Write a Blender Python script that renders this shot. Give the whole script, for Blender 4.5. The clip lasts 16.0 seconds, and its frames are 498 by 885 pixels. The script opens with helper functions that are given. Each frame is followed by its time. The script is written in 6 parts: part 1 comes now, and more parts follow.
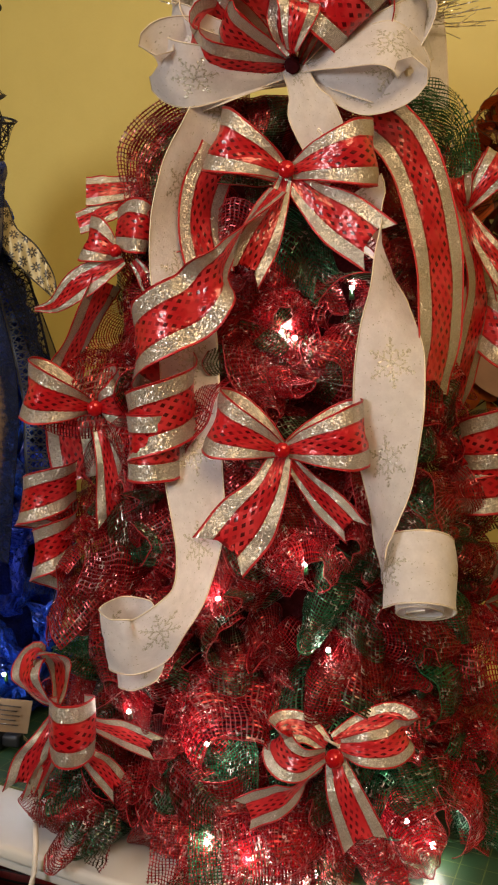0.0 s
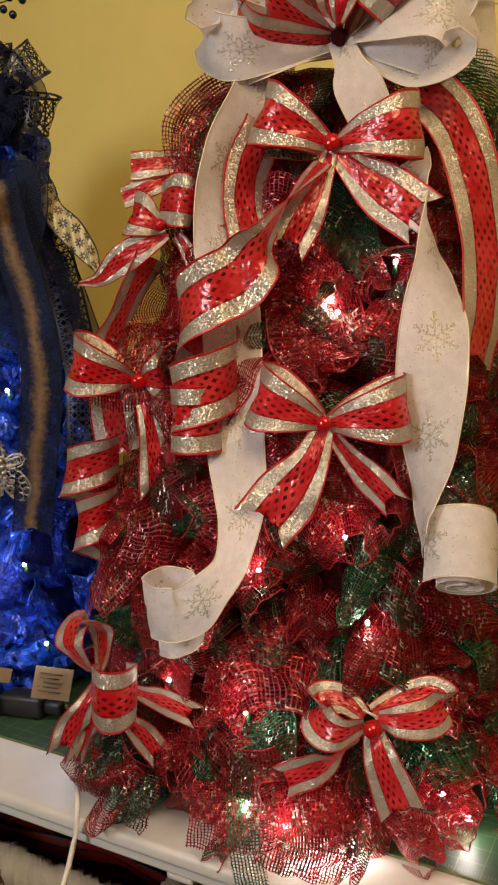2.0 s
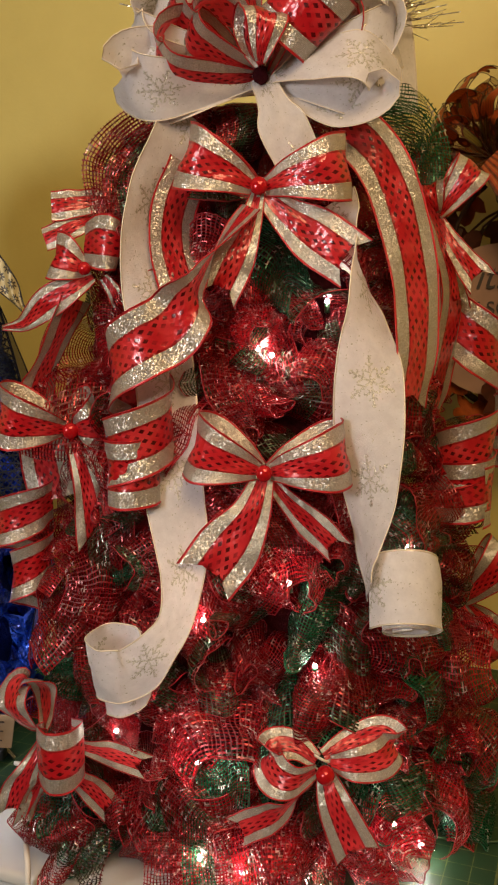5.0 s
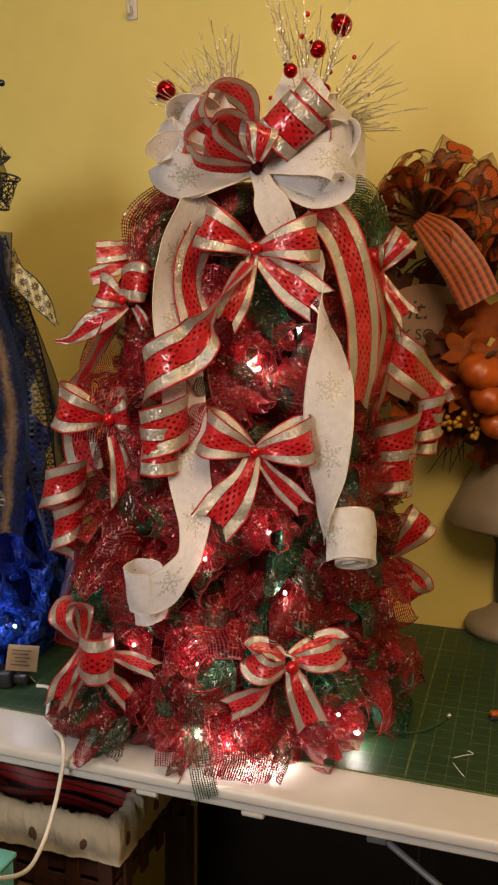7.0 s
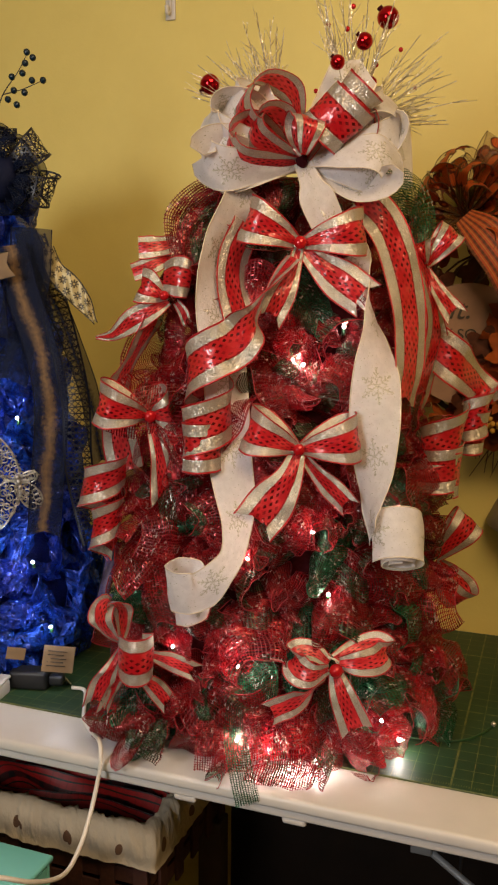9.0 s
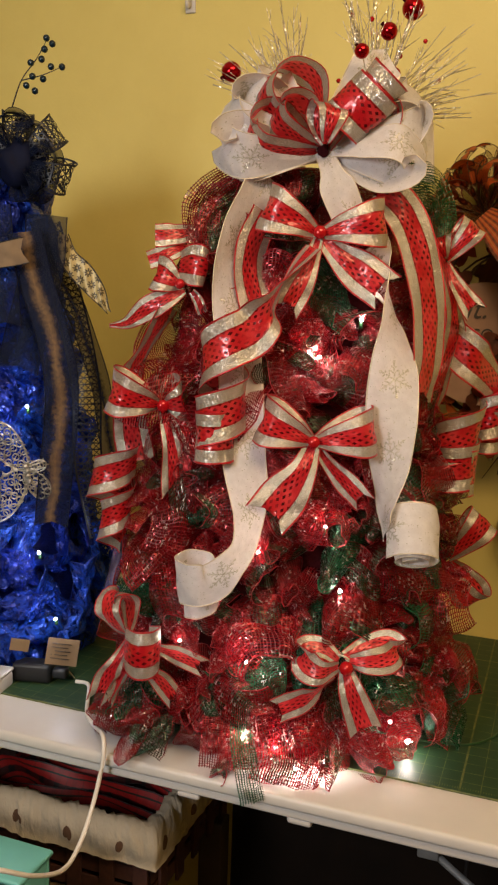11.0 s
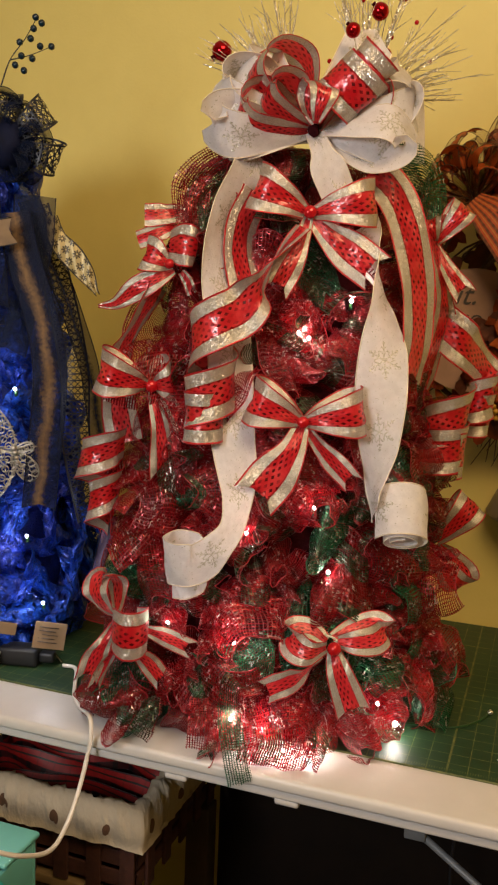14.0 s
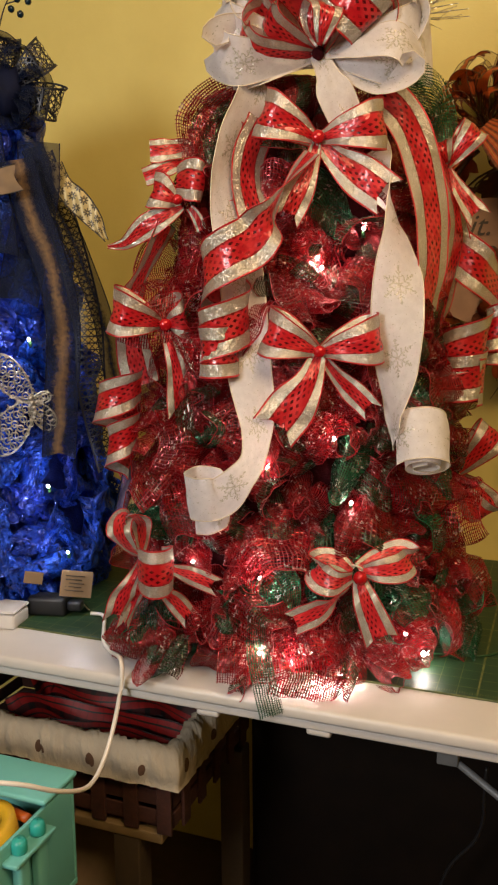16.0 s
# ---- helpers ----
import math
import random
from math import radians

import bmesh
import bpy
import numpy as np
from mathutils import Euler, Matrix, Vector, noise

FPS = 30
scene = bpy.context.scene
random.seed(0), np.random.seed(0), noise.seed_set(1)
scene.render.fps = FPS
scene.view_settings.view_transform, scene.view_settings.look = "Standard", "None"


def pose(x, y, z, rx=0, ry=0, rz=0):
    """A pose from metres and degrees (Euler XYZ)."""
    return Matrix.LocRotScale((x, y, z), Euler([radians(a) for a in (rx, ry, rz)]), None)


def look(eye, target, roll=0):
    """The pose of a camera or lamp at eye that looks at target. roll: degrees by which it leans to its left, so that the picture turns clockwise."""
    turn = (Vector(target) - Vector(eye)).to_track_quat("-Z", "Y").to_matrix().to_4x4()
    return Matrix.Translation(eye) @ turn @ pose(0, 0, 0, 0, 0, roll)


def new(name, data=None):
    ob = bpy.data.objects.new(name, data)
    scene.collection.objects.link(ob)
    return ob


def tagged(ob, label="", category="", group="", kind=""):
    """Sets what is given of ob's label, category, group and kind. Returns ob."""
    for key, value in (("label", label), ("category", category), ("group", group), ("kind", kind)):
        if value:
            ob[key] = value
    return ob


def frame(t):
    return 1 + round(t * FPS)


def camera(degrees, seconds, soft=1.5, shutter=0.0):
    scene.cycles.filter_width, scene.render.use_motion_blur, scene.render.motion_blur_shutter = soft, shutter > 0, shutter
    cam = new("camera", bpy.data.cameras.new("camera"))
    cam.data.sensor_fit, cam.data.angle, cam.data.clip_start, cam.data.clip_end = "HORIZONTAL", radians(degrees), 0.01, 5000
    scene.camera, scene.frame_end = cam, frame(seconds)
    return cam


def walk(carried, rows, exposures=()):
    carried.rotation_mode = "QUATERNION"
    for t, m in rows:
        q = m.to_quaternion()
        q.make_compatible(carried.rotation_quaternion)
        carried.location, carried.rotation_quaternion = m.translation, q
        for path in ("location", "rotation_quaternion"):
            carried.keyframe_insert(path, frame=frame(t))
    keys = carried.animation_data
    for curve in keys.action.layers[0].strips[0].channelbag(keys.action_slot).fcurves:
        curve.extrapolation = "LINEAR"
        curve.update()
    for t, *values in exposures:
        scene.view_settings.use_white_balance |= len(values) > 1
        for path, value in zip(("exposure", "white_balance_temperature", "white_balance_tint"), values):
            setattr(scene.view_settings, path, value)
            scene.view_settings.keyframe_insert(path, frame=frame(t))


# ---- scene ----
cam = camera(33.0, 16.0, soft=2.2)
PATH = [
    (0, (0.095, -0.741, 1.271), (-0.75, 1.057, 1.044), 0.1),
    (0.5, (0.094, -0.747, 1.269), (-0.764, 1.042, 1.017), 0.3),
    (1, (0.096, -0.751, 1.266), (-0.778, 1.031, 1.027), 0.5),
    (1.5, (0.094, -0.747, 1.266), (-0.808, 1.021, 1.021), 0.3),
    (2, (0.092, -0.75, 1.263), (-0.824, 1.007, 0.995), 0.4),
    (2.5, (0.085, -0.736, 1.259), (-0.838, 1.016, 0.975), 0.9),
    (3, (0.062, -0.695, 1.268), (-0.863, 1.063, 1.035), 0.6),
    (3.5, (-0.002, -0.64, 1.288), (-0.877, 1.139, 1.024), -0.8),
    (4, (0.006, -0.631, 1.301), (-0.822, 1.169, 1.03), -0.8),
    (4.2, (0.022, -0.626, 1.301), (-0.788, 1.179, 1.01), -1.0),
    (6.3, (0.114, -1.018, 1.358), (-0.582, 0.83, 1.039), -0.9),
    (6.5, (0.119, -1.03, 1.351), (-0.56, 0.826, 1.04), -0.5),
    (7, (0.125, -1.035, 1.347), (-0.497, 0.842, 1.046), 0.5),
    (7.5, (0.123, -1.039, 1.345), (-0.532, 0.829, 1.059), 0.7),
    (8, (0.113, -1.033, 1.335), (-0.551, 0.833, 1.053), 0.6),
    (8.5, (0.109, -1.034, 1.333), (-0.567, 0.828, 1.056), 0.6),
    (9, (0.097, -1.026, 1.329), (-0.581, 0.835, 1.05), 0.6),
    (9.2, (0.087, -1.025, 1.322), (-0.591, 0.838, 1.052), 0.6),
    (11.3, (0.08, -1.014, 1.304), (-0.608, 0.846, 1.043), 2.1),
    (11.5, (0.075, -1.012, 1.299), (-0.61, 0.85, 1.047), 2.2),
    (12, (0.072, -1.01, 1.294), (-0.591, 0.858, 1.027), 2.5),
    (12.5, (0.076, -1.006, 1.288), (-0.586, 0.862, 1.016), 2.7),
    (13, (0.085, -1.019, 1.29), (-0.572, 0.848, 1.006), 2.7),
    (13.5, (0.083, -1.012, 1.299), (-0.572, 0.854, 1.003), 2.6),
    (14, (0.083, -1.016, 1.291), (-0.581, 0.85, 1.016), 2.3),
    (14.5, (0.085, -1.014, 1.29), (-0.578, 0.852, 1.005), 1.2),
    (15, (0.08, -1.019, 1.267), (-0.59, 0.841, 0.964), 0.1),
    (15.5, (0.084, -1.015, 1.253), (-0.591, 0.838, 0.921), -0.1),
    (16, (0.082, -1.017, 1.249), (-0.614, 0.825, 0.899), -0.4),
]
walk(cam, [(t, look(eye, target, roll)) for t, eye, target, roll in PATH],
     ((0.0, -0.79), (2.0, -0.75), (4.0, -0.79), (6.5, -0.77), (9.0, -0.72), (12.0, -0.65), (14.0, -0.62), (16.0, -0.56)))

# ---- world and light ----
world = bpy.data.worlds.new("room_dark")
scene.world = world
world.use_nodes = True
world.node_tree.nodes["Background"].inputs[0].default_value = (1.0, 0.75, 0.45, 1)
world.node_tree.nodes["Background"].inputs[1].default_value = 0.03


def area(name, eye, target, size, power, colour):
    data = bpy.data.lights.new(name, "AREA")
    data.shape, data.size, data.energy, data.color = "DISK", size, power, colour
    ob = new(name, data)
    ob.matrix_world = look(eye, target)
    return ob


area("ceiling_lamp_warm", (0.50, -1.00, 2.38), (-0.1, 0.2, 0.9), 1.00, 49, (1.0, 0.68, 0.37))
area("floor_lamp_cool", (-0.62, -1.70, 1.58), (-0.45, 0.3, 1.25), 0.50, 26.0, (0.98, 0.94, 0.92))


# ---- materials ----
class Nodes:
    """Short names for building a node material."""

    def __init__(self, name):
        self.mat = bpy.data.materials.new(name)
        self.mat.use_nodes = True
        self.tree = self.mat.node_tree
        self.tree.nodes.clear()
        self.out = self.tree.nodes.new("ShaderNodeOutputMaterial")

    def link(self, a, b):
        self.tree.links.new(a, b)

    def put(self, socket, v):
        if isinstance(v, bpy.types.NodeSocket):
            self.tree.links.new(v, socket)
        elif isinstance(v, tuple) and len(v) == 3 and socket.type == "RGBA":
            socket.default_value = (*v, 1)
        else:
            socket.default_value = v

    def node(self, kind, **kw):
        return self.tree.nodes.new("ShaderNode" + kind)

    def m(self, op, a, b=0.0, c=0.0):
        n = self.node("Math")
        n.operation = op
        for s, v in zip(n.inputs, (a, b, c)):
            self.put(s, v)
        return n.outputs[0]

    def vm(self, op, a, b=(0, 0, 0)):
        n = self.node("VectorMath")
        n.operation = op
        self.put(n.inputs[0], a)
        if op == "SCALE":
            self.put(n.inputs[3], b)
        else:
            self.put(n.inputs[1], b)
        return n.outputs[0]

    def coord(self, which="Object"):
        return self.node("TexCoord").outputs[which]

    def xyz(self, v):
        n = self.node("SeparateXYZ")
        self.put(n.inputs[0], v)
        return n.outputs

    def noise(self, v, scale, detail=3.0, rough=0.55):
        n = self.node("TexNoise")
        self.put(n.inputs["Vector"], v)
        n.inputs["Scale"].default_value, n.inputs["Detail"].default_value, n.inputs["Roughness"].default_value = scale, detail, rough
        return n.outputs[0]

    def colour_noise(self, v, scale):
        n = self.node("TexNoise")
        self.put(n.inputs["Vector"], v)
        n.inputs["Scale"].default_value = scale
        return n.outputs[1]

    def cells(self, v, scale):
        n = self.node("TexVoronoi")
        self.put(n.inputs["Vector"], v)
        n.inputs["Scale"].default_value = scale
        return n.outputs

    def mix(self, f, a, b):
        n = self.node("Mix")
        n.data_type = "RGBA"
        self.put(n.inputs[0], f)
        self.put(n.inputs[6], a)
        self.put(n.inputs[7], b)
        return n.outputs[2]

    def ramp(self, f, lo, hi):
        n = self.node("MapRange")
        self.put(n.inputs[0], f)
        n.inputs[1].default_value, n.inputs[2].default_value = lo, hi
        return n.outputs[0]

    def bump(self, h, strength, dist):
        n = self.node("Bump")
        n.inputs["Strength"].default_value, n.inputs["Distance"].default_value = strength, dist
        self.put(n.inputs["Height"], h)
        return n.outputs[0]

    def sparkle(self, v, scale, amount):
        """Normals thrown about flake by flake."""
        c = self.cells(v, scale)[1]
        jitter = self.vm("SCALE", self.vm("SUBTRACT", c, (0.5, 0.5, 0.5)), amount)
        return self.vm("NORMALIZE", self.vm("ADD", self.node("NewGeometry").outputs["Normal"], jitter))

    def bsdf(self, colour, rough=0.5, metal=0.0, normal=None, **more):
        n = self.node("BsdfPrincipled")
        self.put(n.inputs["Base Color"], colour)
        self.put(n.inputs["Roughness"], rough)
        self.put(n.inputs["Metallic"], metal)
        if normal is not None:
            self.put(n.inputs["Normal"], normal)
        for k, v in more.items():
            self.put(n.inputs[k.replace("_", " ")], v)
        return n.outputs[0]

    def blend(self, f, a, b):
        n = self.node("MixShader")
        self.put(n.inputs[0], f)
        self.link(a, n.inputs[1])
        self.link(b, n.inputs[2])
        return n.outputs[0]

    def see_through(self):
        return self.node("BsdfTransparent").outputs[0]

    def through_light(self, colour):
        n = self.node("BsdfTranslucent")
        self.put(n.inputs[0], colour)
        return n.outputs[0]

    def done(self, shader):
        self.link(shader, self.out.inputs[0])
        return self.mat


def plain(name, colour, rough=0.5, metal=0.0, scale=40.0, vary=0.25, bump=0.0, **more):
    """A surface with mottling at two scales and fine relief."""
    n = Nodes(name)
    v = n.coord()
    a = n.m("ADD", n.m("MULTIPLY", n.noise(v, scale), 0.6), n.m("MULTIPLY", n.noise(v, scale * 0.12), 0.4))
    dark = tuple(c * (1 - vary) for c in colour)
    light = tuple(min(1, c * (1 + vary)) for c in colour)
    col = n.mix(n.ramp(a, 0.3, 0.7), dark, light)
    normal = n.bump(n.noise(v, scale * 4), 0.5, bump) if bump else None
    return n.done(n.bsdf(col, rough, metal, normal, **more))


def glow(name, colour, strength):
    n = Nodes(name)
    e = n.node("Emission")
    e.inputs[0].default_value, e.inputs[1].default_value = (*colour, 1), strength
    return n.done(e.outputs[0])


def mesh_material(name, first, second, pitch=0.0031, strip=0.38, cross=0.25):
    """Open-weave mesh: flat foil strips one way, thin dull threads across, gaps between, in bands of two colours, with
    glints painted in.
    """
    n = Nodes(name)
    uv = n.coord("UV")
    u, v, _ = n.xyz(uv)
    wob = n.m("MULTIPLY", n.noise(uv, 38.0, 2.0), 1.3)
    su = n.m("ADD", n.m("DIVIDE", u, pitch), wob)
    sv = n.m("ADD", n.m("DIVIDE", v, pitch * 0.92), n.m("MULTIPLY", n.noise(uv, 31.0, 1.0), 1.1))
    r = n.node("ObjectInfo").outputs["Random"]
    foil_at = n.m("LESS_THAN", n.m("FRACT", su), n.m("ADD", strip, n.m("MULTIPLY", n.noise(uv, 24.0, 1.0), 0.12)))
    thread_at = n.m("LESS_THAN", n.m("FRACT", sv), cross)
    cell = n.node("CombineXYZ")
    n.put(cell.inputs[0], n.m("FLOOR", su))
    n.put(cell.inputs[1], n.m("FLOOR", sv))
    n.put(cell.inputs[2], n.m("MULTIPLY", r, 37.0))
    white = n.node("TexWhiteNoise")
    n.put(white.inputs["Vector"], cell.outputs[0])
    pick, toss = white.outputs["Value"], white.outputs["Color"]
    band = n.m("GREATER_THAN", n.m("FRACT", n.m("ADD", n.m("MULTIPLY", u, 15.0), r)), 0.55)
    col = n.mix(band, first, second)
    col = n.mix(n.m("MULTIPLY", n.m("FRACT", n.m("MULTIPLY", r, 7.31)), 0.45), col, tuple(c * 0.16 for c in first))
    col = n.mix(n.ramp(pick, 0.50, 0.0), col, tuple(c * 0.24 for c in first))
    # pale cells scattered in patches: glints of the foil put into its colour
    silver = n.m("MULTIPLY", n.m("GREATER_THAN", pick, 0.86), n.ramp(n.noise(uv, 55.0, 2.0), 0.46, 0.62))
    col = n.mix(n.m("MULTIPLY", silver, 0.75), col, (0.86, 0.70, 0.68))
    jitter = n.vm("SCALE", n.vm("SUBTRACT", toss, (0.5, 0.5, 0.5)), 0.80)
    normal = n.vm("NORMALIZE", n.vm("ADD", n.node("NewGeometry").outputs["Normal"], jitter))
    foil = n.bsdf(col, 0.26, 0.55, normal, Specular_IOR_Level=0.9)
    foil = n.blend(0.34, foil, n.through_light(col))
    dull = n.mix(0.45, col, tuple(c * 0.10 for c in first))
    thread = n.blend(0.2, n.bsdf(dull, 0.5), n.through_light(dull))
    return n.done(n.blend(thread_at, n.blend(foil_at, n.see_through(), foil), thread))


def stripe_ribbon(name="red_ribbon", wide=0.0635):
    """Sheer red ribbon, dotted, with a glitter band along each edge."""
    n = Nodes(name)
    uv = n.coord("UV")
    u, v, _ = n.xyz(uv)
    side = n.m("ABSOLUTE", n.m("SUBTRACT", u, 0.5))
    c = n.node("CombineXYZ")
    n.put(c.inputs[0], n.m("MULTIPLY", u, wide))
    n.put(c.inputs[1], v)
    uv = c.outputs[0]
    glit = n.m("MULTIPLY", n.m("GREATER_THAN", side, 0.235), n.m("LESS_THAN", side, 0.472))
    line = n.m("MULTIPLY", n.m("GREATER_THAN", side, 0.205), n.m("LESS_THAN", side, 0.245))
    a = n.m("MULTIPLY", n.m("SUBTRACT", u, 0.5), wide / 0.0092)
    b = n.m("DIVIDE", v, 0.0135)
    p = n.m("ABSOLUTE", n.m("SUBTRACT", n.m("FRACT", n.m("ADD", a, b)), 0.5))
    q = n.m("ABSOLUTE", n.m("SUBTRACT", n.m("FRACT", n.m("SUBTRACT", a, b)), 0.5))
    dots = n.m("LESS_THAN", n.m("MAXIMUM", p, q), 0.24)
    patch = n.ramp(n.noise(uv, 32.0, 1.0), 0.45, 0.62)
    red = n.mix(patch, (0.58, 0.011, 0.020), (0.74, 0.045, 0.052))
    dots = n.m("MULTIPLY", dots, n.ramp(n.noise(uv, 55.0, 1.0), 0.30, 0.55))
    red = n.mix(dots, red, (0.085, 0.003, 0.005))
    red = n.mix(line, red, (0.26, 0.006, 0.008))
    film = n.bump(n.noise(uv, 70.0, 2.0), 0.5, 0.006)
    sheer = n.blend(0.42, n.bsdf(red, 0.28, 0.1, film, Coat_Weight=0.8, Coat_Roughness=0.1, Coat_Normal=film), n.through_light(n.mix(dots, (0.85, 0.07, 0.08), (0.2, 0.01, 0.01))))
    grain = n.cells(uv, 1500.0)[1]
    knit = n.m("MULTIPLY", n.m("SINE", n.m("MULTIPLY", n.m("ADD", n.xyz(uv)[0], v), 2600.0)), n.m("SINE", n.m("MULTIPLY", n.m("SUBTRACT", n.xyz(uv)[0], v), 2600.0)))
    gcol = n.mix(n.m("MULTIPLY", n.xyz(grain)[0], n.ramp(knit, -0.5, 0.3)), (0.34, 0.31, 0.25), (1.0, 0.97, 0.90))
    glitter = n.bsdf(gcol, 0.27, 0.62, n.sparkle(uv, 1150.0, 0.85))
    glitter = n.blend(0.18, glitter, n.through_light((0.85, 0.72, 0.62)))
    edge = n.bsdf((0.42, 0.008, 0.012), 0.4, 0.2)
    s = n.blend(glit, sheer, glitter)
    s = n.blend(n.m("GREATER_THAN", side, 0.472), s, edge)
    return n.done(s)


def snow_ribbon(name="white_ribbon", wide=0.0635):
    """White satin-backed ribbon with silver glitter snowflakes."""
    n = Nodes(name)
    uv = n.coord("UV")
    u, v, _ = n.xyz(uv)
    x = n.m("MULTIPLY", n.m("SUBTRACT", u, 0.52), wide)
    c = n.node("CombineXYZ")
    n.put(c.inputs[0], n.m("MULTIPLY", u, wide))
    n.put(c.inputs[1], v)
    uv = c.outputs[0]
    y = n.m("MULTIPLY", n.m("SUBTRACT", n.m("FRACT", n.m("DIVIDE", n.m("ADD", v, 0.035), 0.085)), 0.5), 0.085)
    r = n.m("SQRT", n.m("ADD", n.m("MULTIPLY", x, x), n.m("MULTIPLY", y, y)))
    ang = n.m("ABSOLUTE", n.m("SUBTRACT", n.m("FRACT", n.m("DIVIDE", n.m("ADD", n.m("ARCTAN2", y, x), 3.3), math.pi / 3)), 0.5))
    ang = n.m("MULTIPLY", ang, math.pi / 3)
    along, off = n.m("MULTIPLY", r, n.m("COSINE", ang)), n.m("MULTIPLY", r, n.m("SINE", ang))
    arm = n.m("MULTIPLY", n.m("LESS_THAN", off, 0.0011), n.m("LESS_THAN", along, 0.023))
    tooth = n.m("LESS_THAN", n.m("FRACT", n.m("DIVIDE", n.m("SUBTRACT", along, n.m("MULTIPLY", off, 0.7)), 0.0062)), 0.36)
    reach = n.m("LESS_THAN", off, n.m("MULTIPLY", n.m("SUBTRACT", 0.026, along), 0.42))
    inside = n.m("MULTIPLY", n.m("LESS_THAN", along, 0.022), n.m("GREATER_THAN", along, 0.004))
    flake = n.m("MAXIMUM", arm, n.m("MULTIPLY", n.m("MULTIPLY", tooth, reach), inside))
    worn = n.m("GREATER_THAN", n.noise(uv, 520.0, 2.0), 0.43)
    flake = n.m("MULTIPLY", flake, worn)
    specks = n.m("GREATER_THAN", n.xyz(n.cells(uv, 1100.0)[1])[0], 0.985)
    mask = n.m("MAXIMUM", flake, specks)
    weave = n.m("MULTIPLY", n.m("SINE", n.m("MULTIPLY", n.xyz(uv)[0], 5200.0)), n.m("SINE", n.m("MULTIPLY", v, 5200.0)))
    mottle = n.m("ADD", n.m("MULTIPLY", n.noise(uv, 90.0, 3.0), 0.7), n.m("MULTIPLY", n.noise(uv, 430.0, 2.0), 0.3))
    cloth = n.mix(n.ramp(mottle, 0.32, 0.66), (0.64, 0.62, 0.63), (0.84, 0.82, 0.83))
    relief = n.m("ADD", n.m("MULTIPLY", weave, 0.35), n.noise(uv, 420.0, 3.0))
    body = n.blend(0.32, n.bsdf(cloth, 0.36, 0.0, n.bump(relief, 0.45, 0.0012), Sheen_Weight=0.2), n.through_light((0.92, 0.86, 0.86)))
    glint = n.mix(n.xyz(n.cells(uv, 1900.0)[1])[1], (0.28, 0.26, 0.20), (0.82, 0.79, 0.70))
    silver = n.bsdf(glint, 0.32, 0.6, n.sparkle(uv, 1700.0, 1.0))
    s = n.blend(mask, body, silver)
    rim = n.m("GREATER_THAN", n.m("ABSOLUTE", n.m("SUBTRACT", u, 0.5)), 0.485)
    s = n.blend(rim, s, n.bsdf((0.55, 0.47, 0.36), 0.35, 0.6))
    return n.done(s)


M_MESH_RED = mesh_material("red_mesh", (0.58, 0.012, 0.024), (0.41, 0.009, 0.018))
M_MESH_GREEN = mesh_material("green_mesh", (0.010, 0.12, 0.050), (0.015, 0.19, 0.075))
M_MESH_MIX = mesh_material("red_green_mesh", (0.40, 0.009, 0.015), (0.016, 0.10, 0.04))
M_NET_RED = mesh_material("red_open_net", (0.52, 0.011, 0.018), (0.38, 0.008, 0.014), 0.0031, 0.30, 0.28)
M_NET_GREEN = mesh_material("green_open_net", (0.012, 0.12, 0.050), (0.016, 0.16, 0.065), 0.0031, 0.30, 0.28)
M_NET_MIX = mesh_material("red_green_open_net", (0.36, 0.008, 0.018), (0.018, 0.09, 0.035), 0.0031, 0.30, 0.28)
M_EDGE_RED = plain("red_mesh_selvedge", (0.34, 0.010, 0.020), 0.35, 0.2, scale=300, vary=0.4)
M_EDGE_GREEN = plain("green_mesh_selvedge", (0.008, 0.10, 0.04), 0.35, 0.2, scale=300, vary=0.4)
M_RED_RIBBON = stripe_ribbon()
M_WHITE_RIBBON = snow_ribbon()
M_RED_WIRE = plain("red_wired_edge", (0.40, 0.008, 0.012), 0.4, 0.3)
M_GOLD_WIRE = plain("champagne_wired_edge", (0.70, 0.62, 0.50), 0.5, 0.1)
M_RED_BALL = plain("red_glass_ball", (0.42, 0.006, 0.012), 0.08, 0.9, vary=0.05)
M_RED_BEAD = plain("red_glossy_bead", (0.42, 0.006, 0.010), 0.16, 0.25, 600, 0.2)
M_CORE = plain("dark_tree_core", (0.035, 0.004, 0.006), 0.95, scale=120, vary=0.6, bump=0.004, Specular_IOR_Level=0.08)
M_TABLE = plain("white_plastic", (0.59, 0.57, 0.55), 0.38, scale=22, vary=0.05, bump=0.0004)
M_STEEL = plain("grey_painted_steel", (0.20, 0.21, 0.22), 0.5, 0.2)
M_FLOOR = plain("dark_floor", (0.05, 0.03, 0.02), 0.5)
M_CEIL = plain("ceiling_paint", (0.75, 0.70, 0.58), 0.9)
M_GREEN_WIRE = plain("green_wire", (0.01, 0.05, 0.015), 0.4)
M_CORD = plain("white_cord", (0.72, 0.68, 0.62), 0.4, vary=0.06)
M_LED = glow("led_bulb", (1.0, 0.94, 0.86), 220.0)


def wall_material():
    n = Nodes("yellow_wall_paint")
    v = n.coord()
    a = n.m("ADD", n.m("MULTIPLY", n.noise(v, 2.2), 0.6), n.m("MULTIPLY", n.noise(v, 18.0), 0.4))
    col = n.mix(n.ramp(a, 0.3, 0.7), (0.68, 0.570, 0.180), (0.74, 0.628, 0.206))
    h = n.m("ADD", n.noise(v, 160.0, 4.0), n.m("MULTIPLY", n.noise(v, 30.0), 0.6))
    return n.done(n.bsdf(col, 0.55, 0.0, n.bump(h, 0.25, 0.0015)))


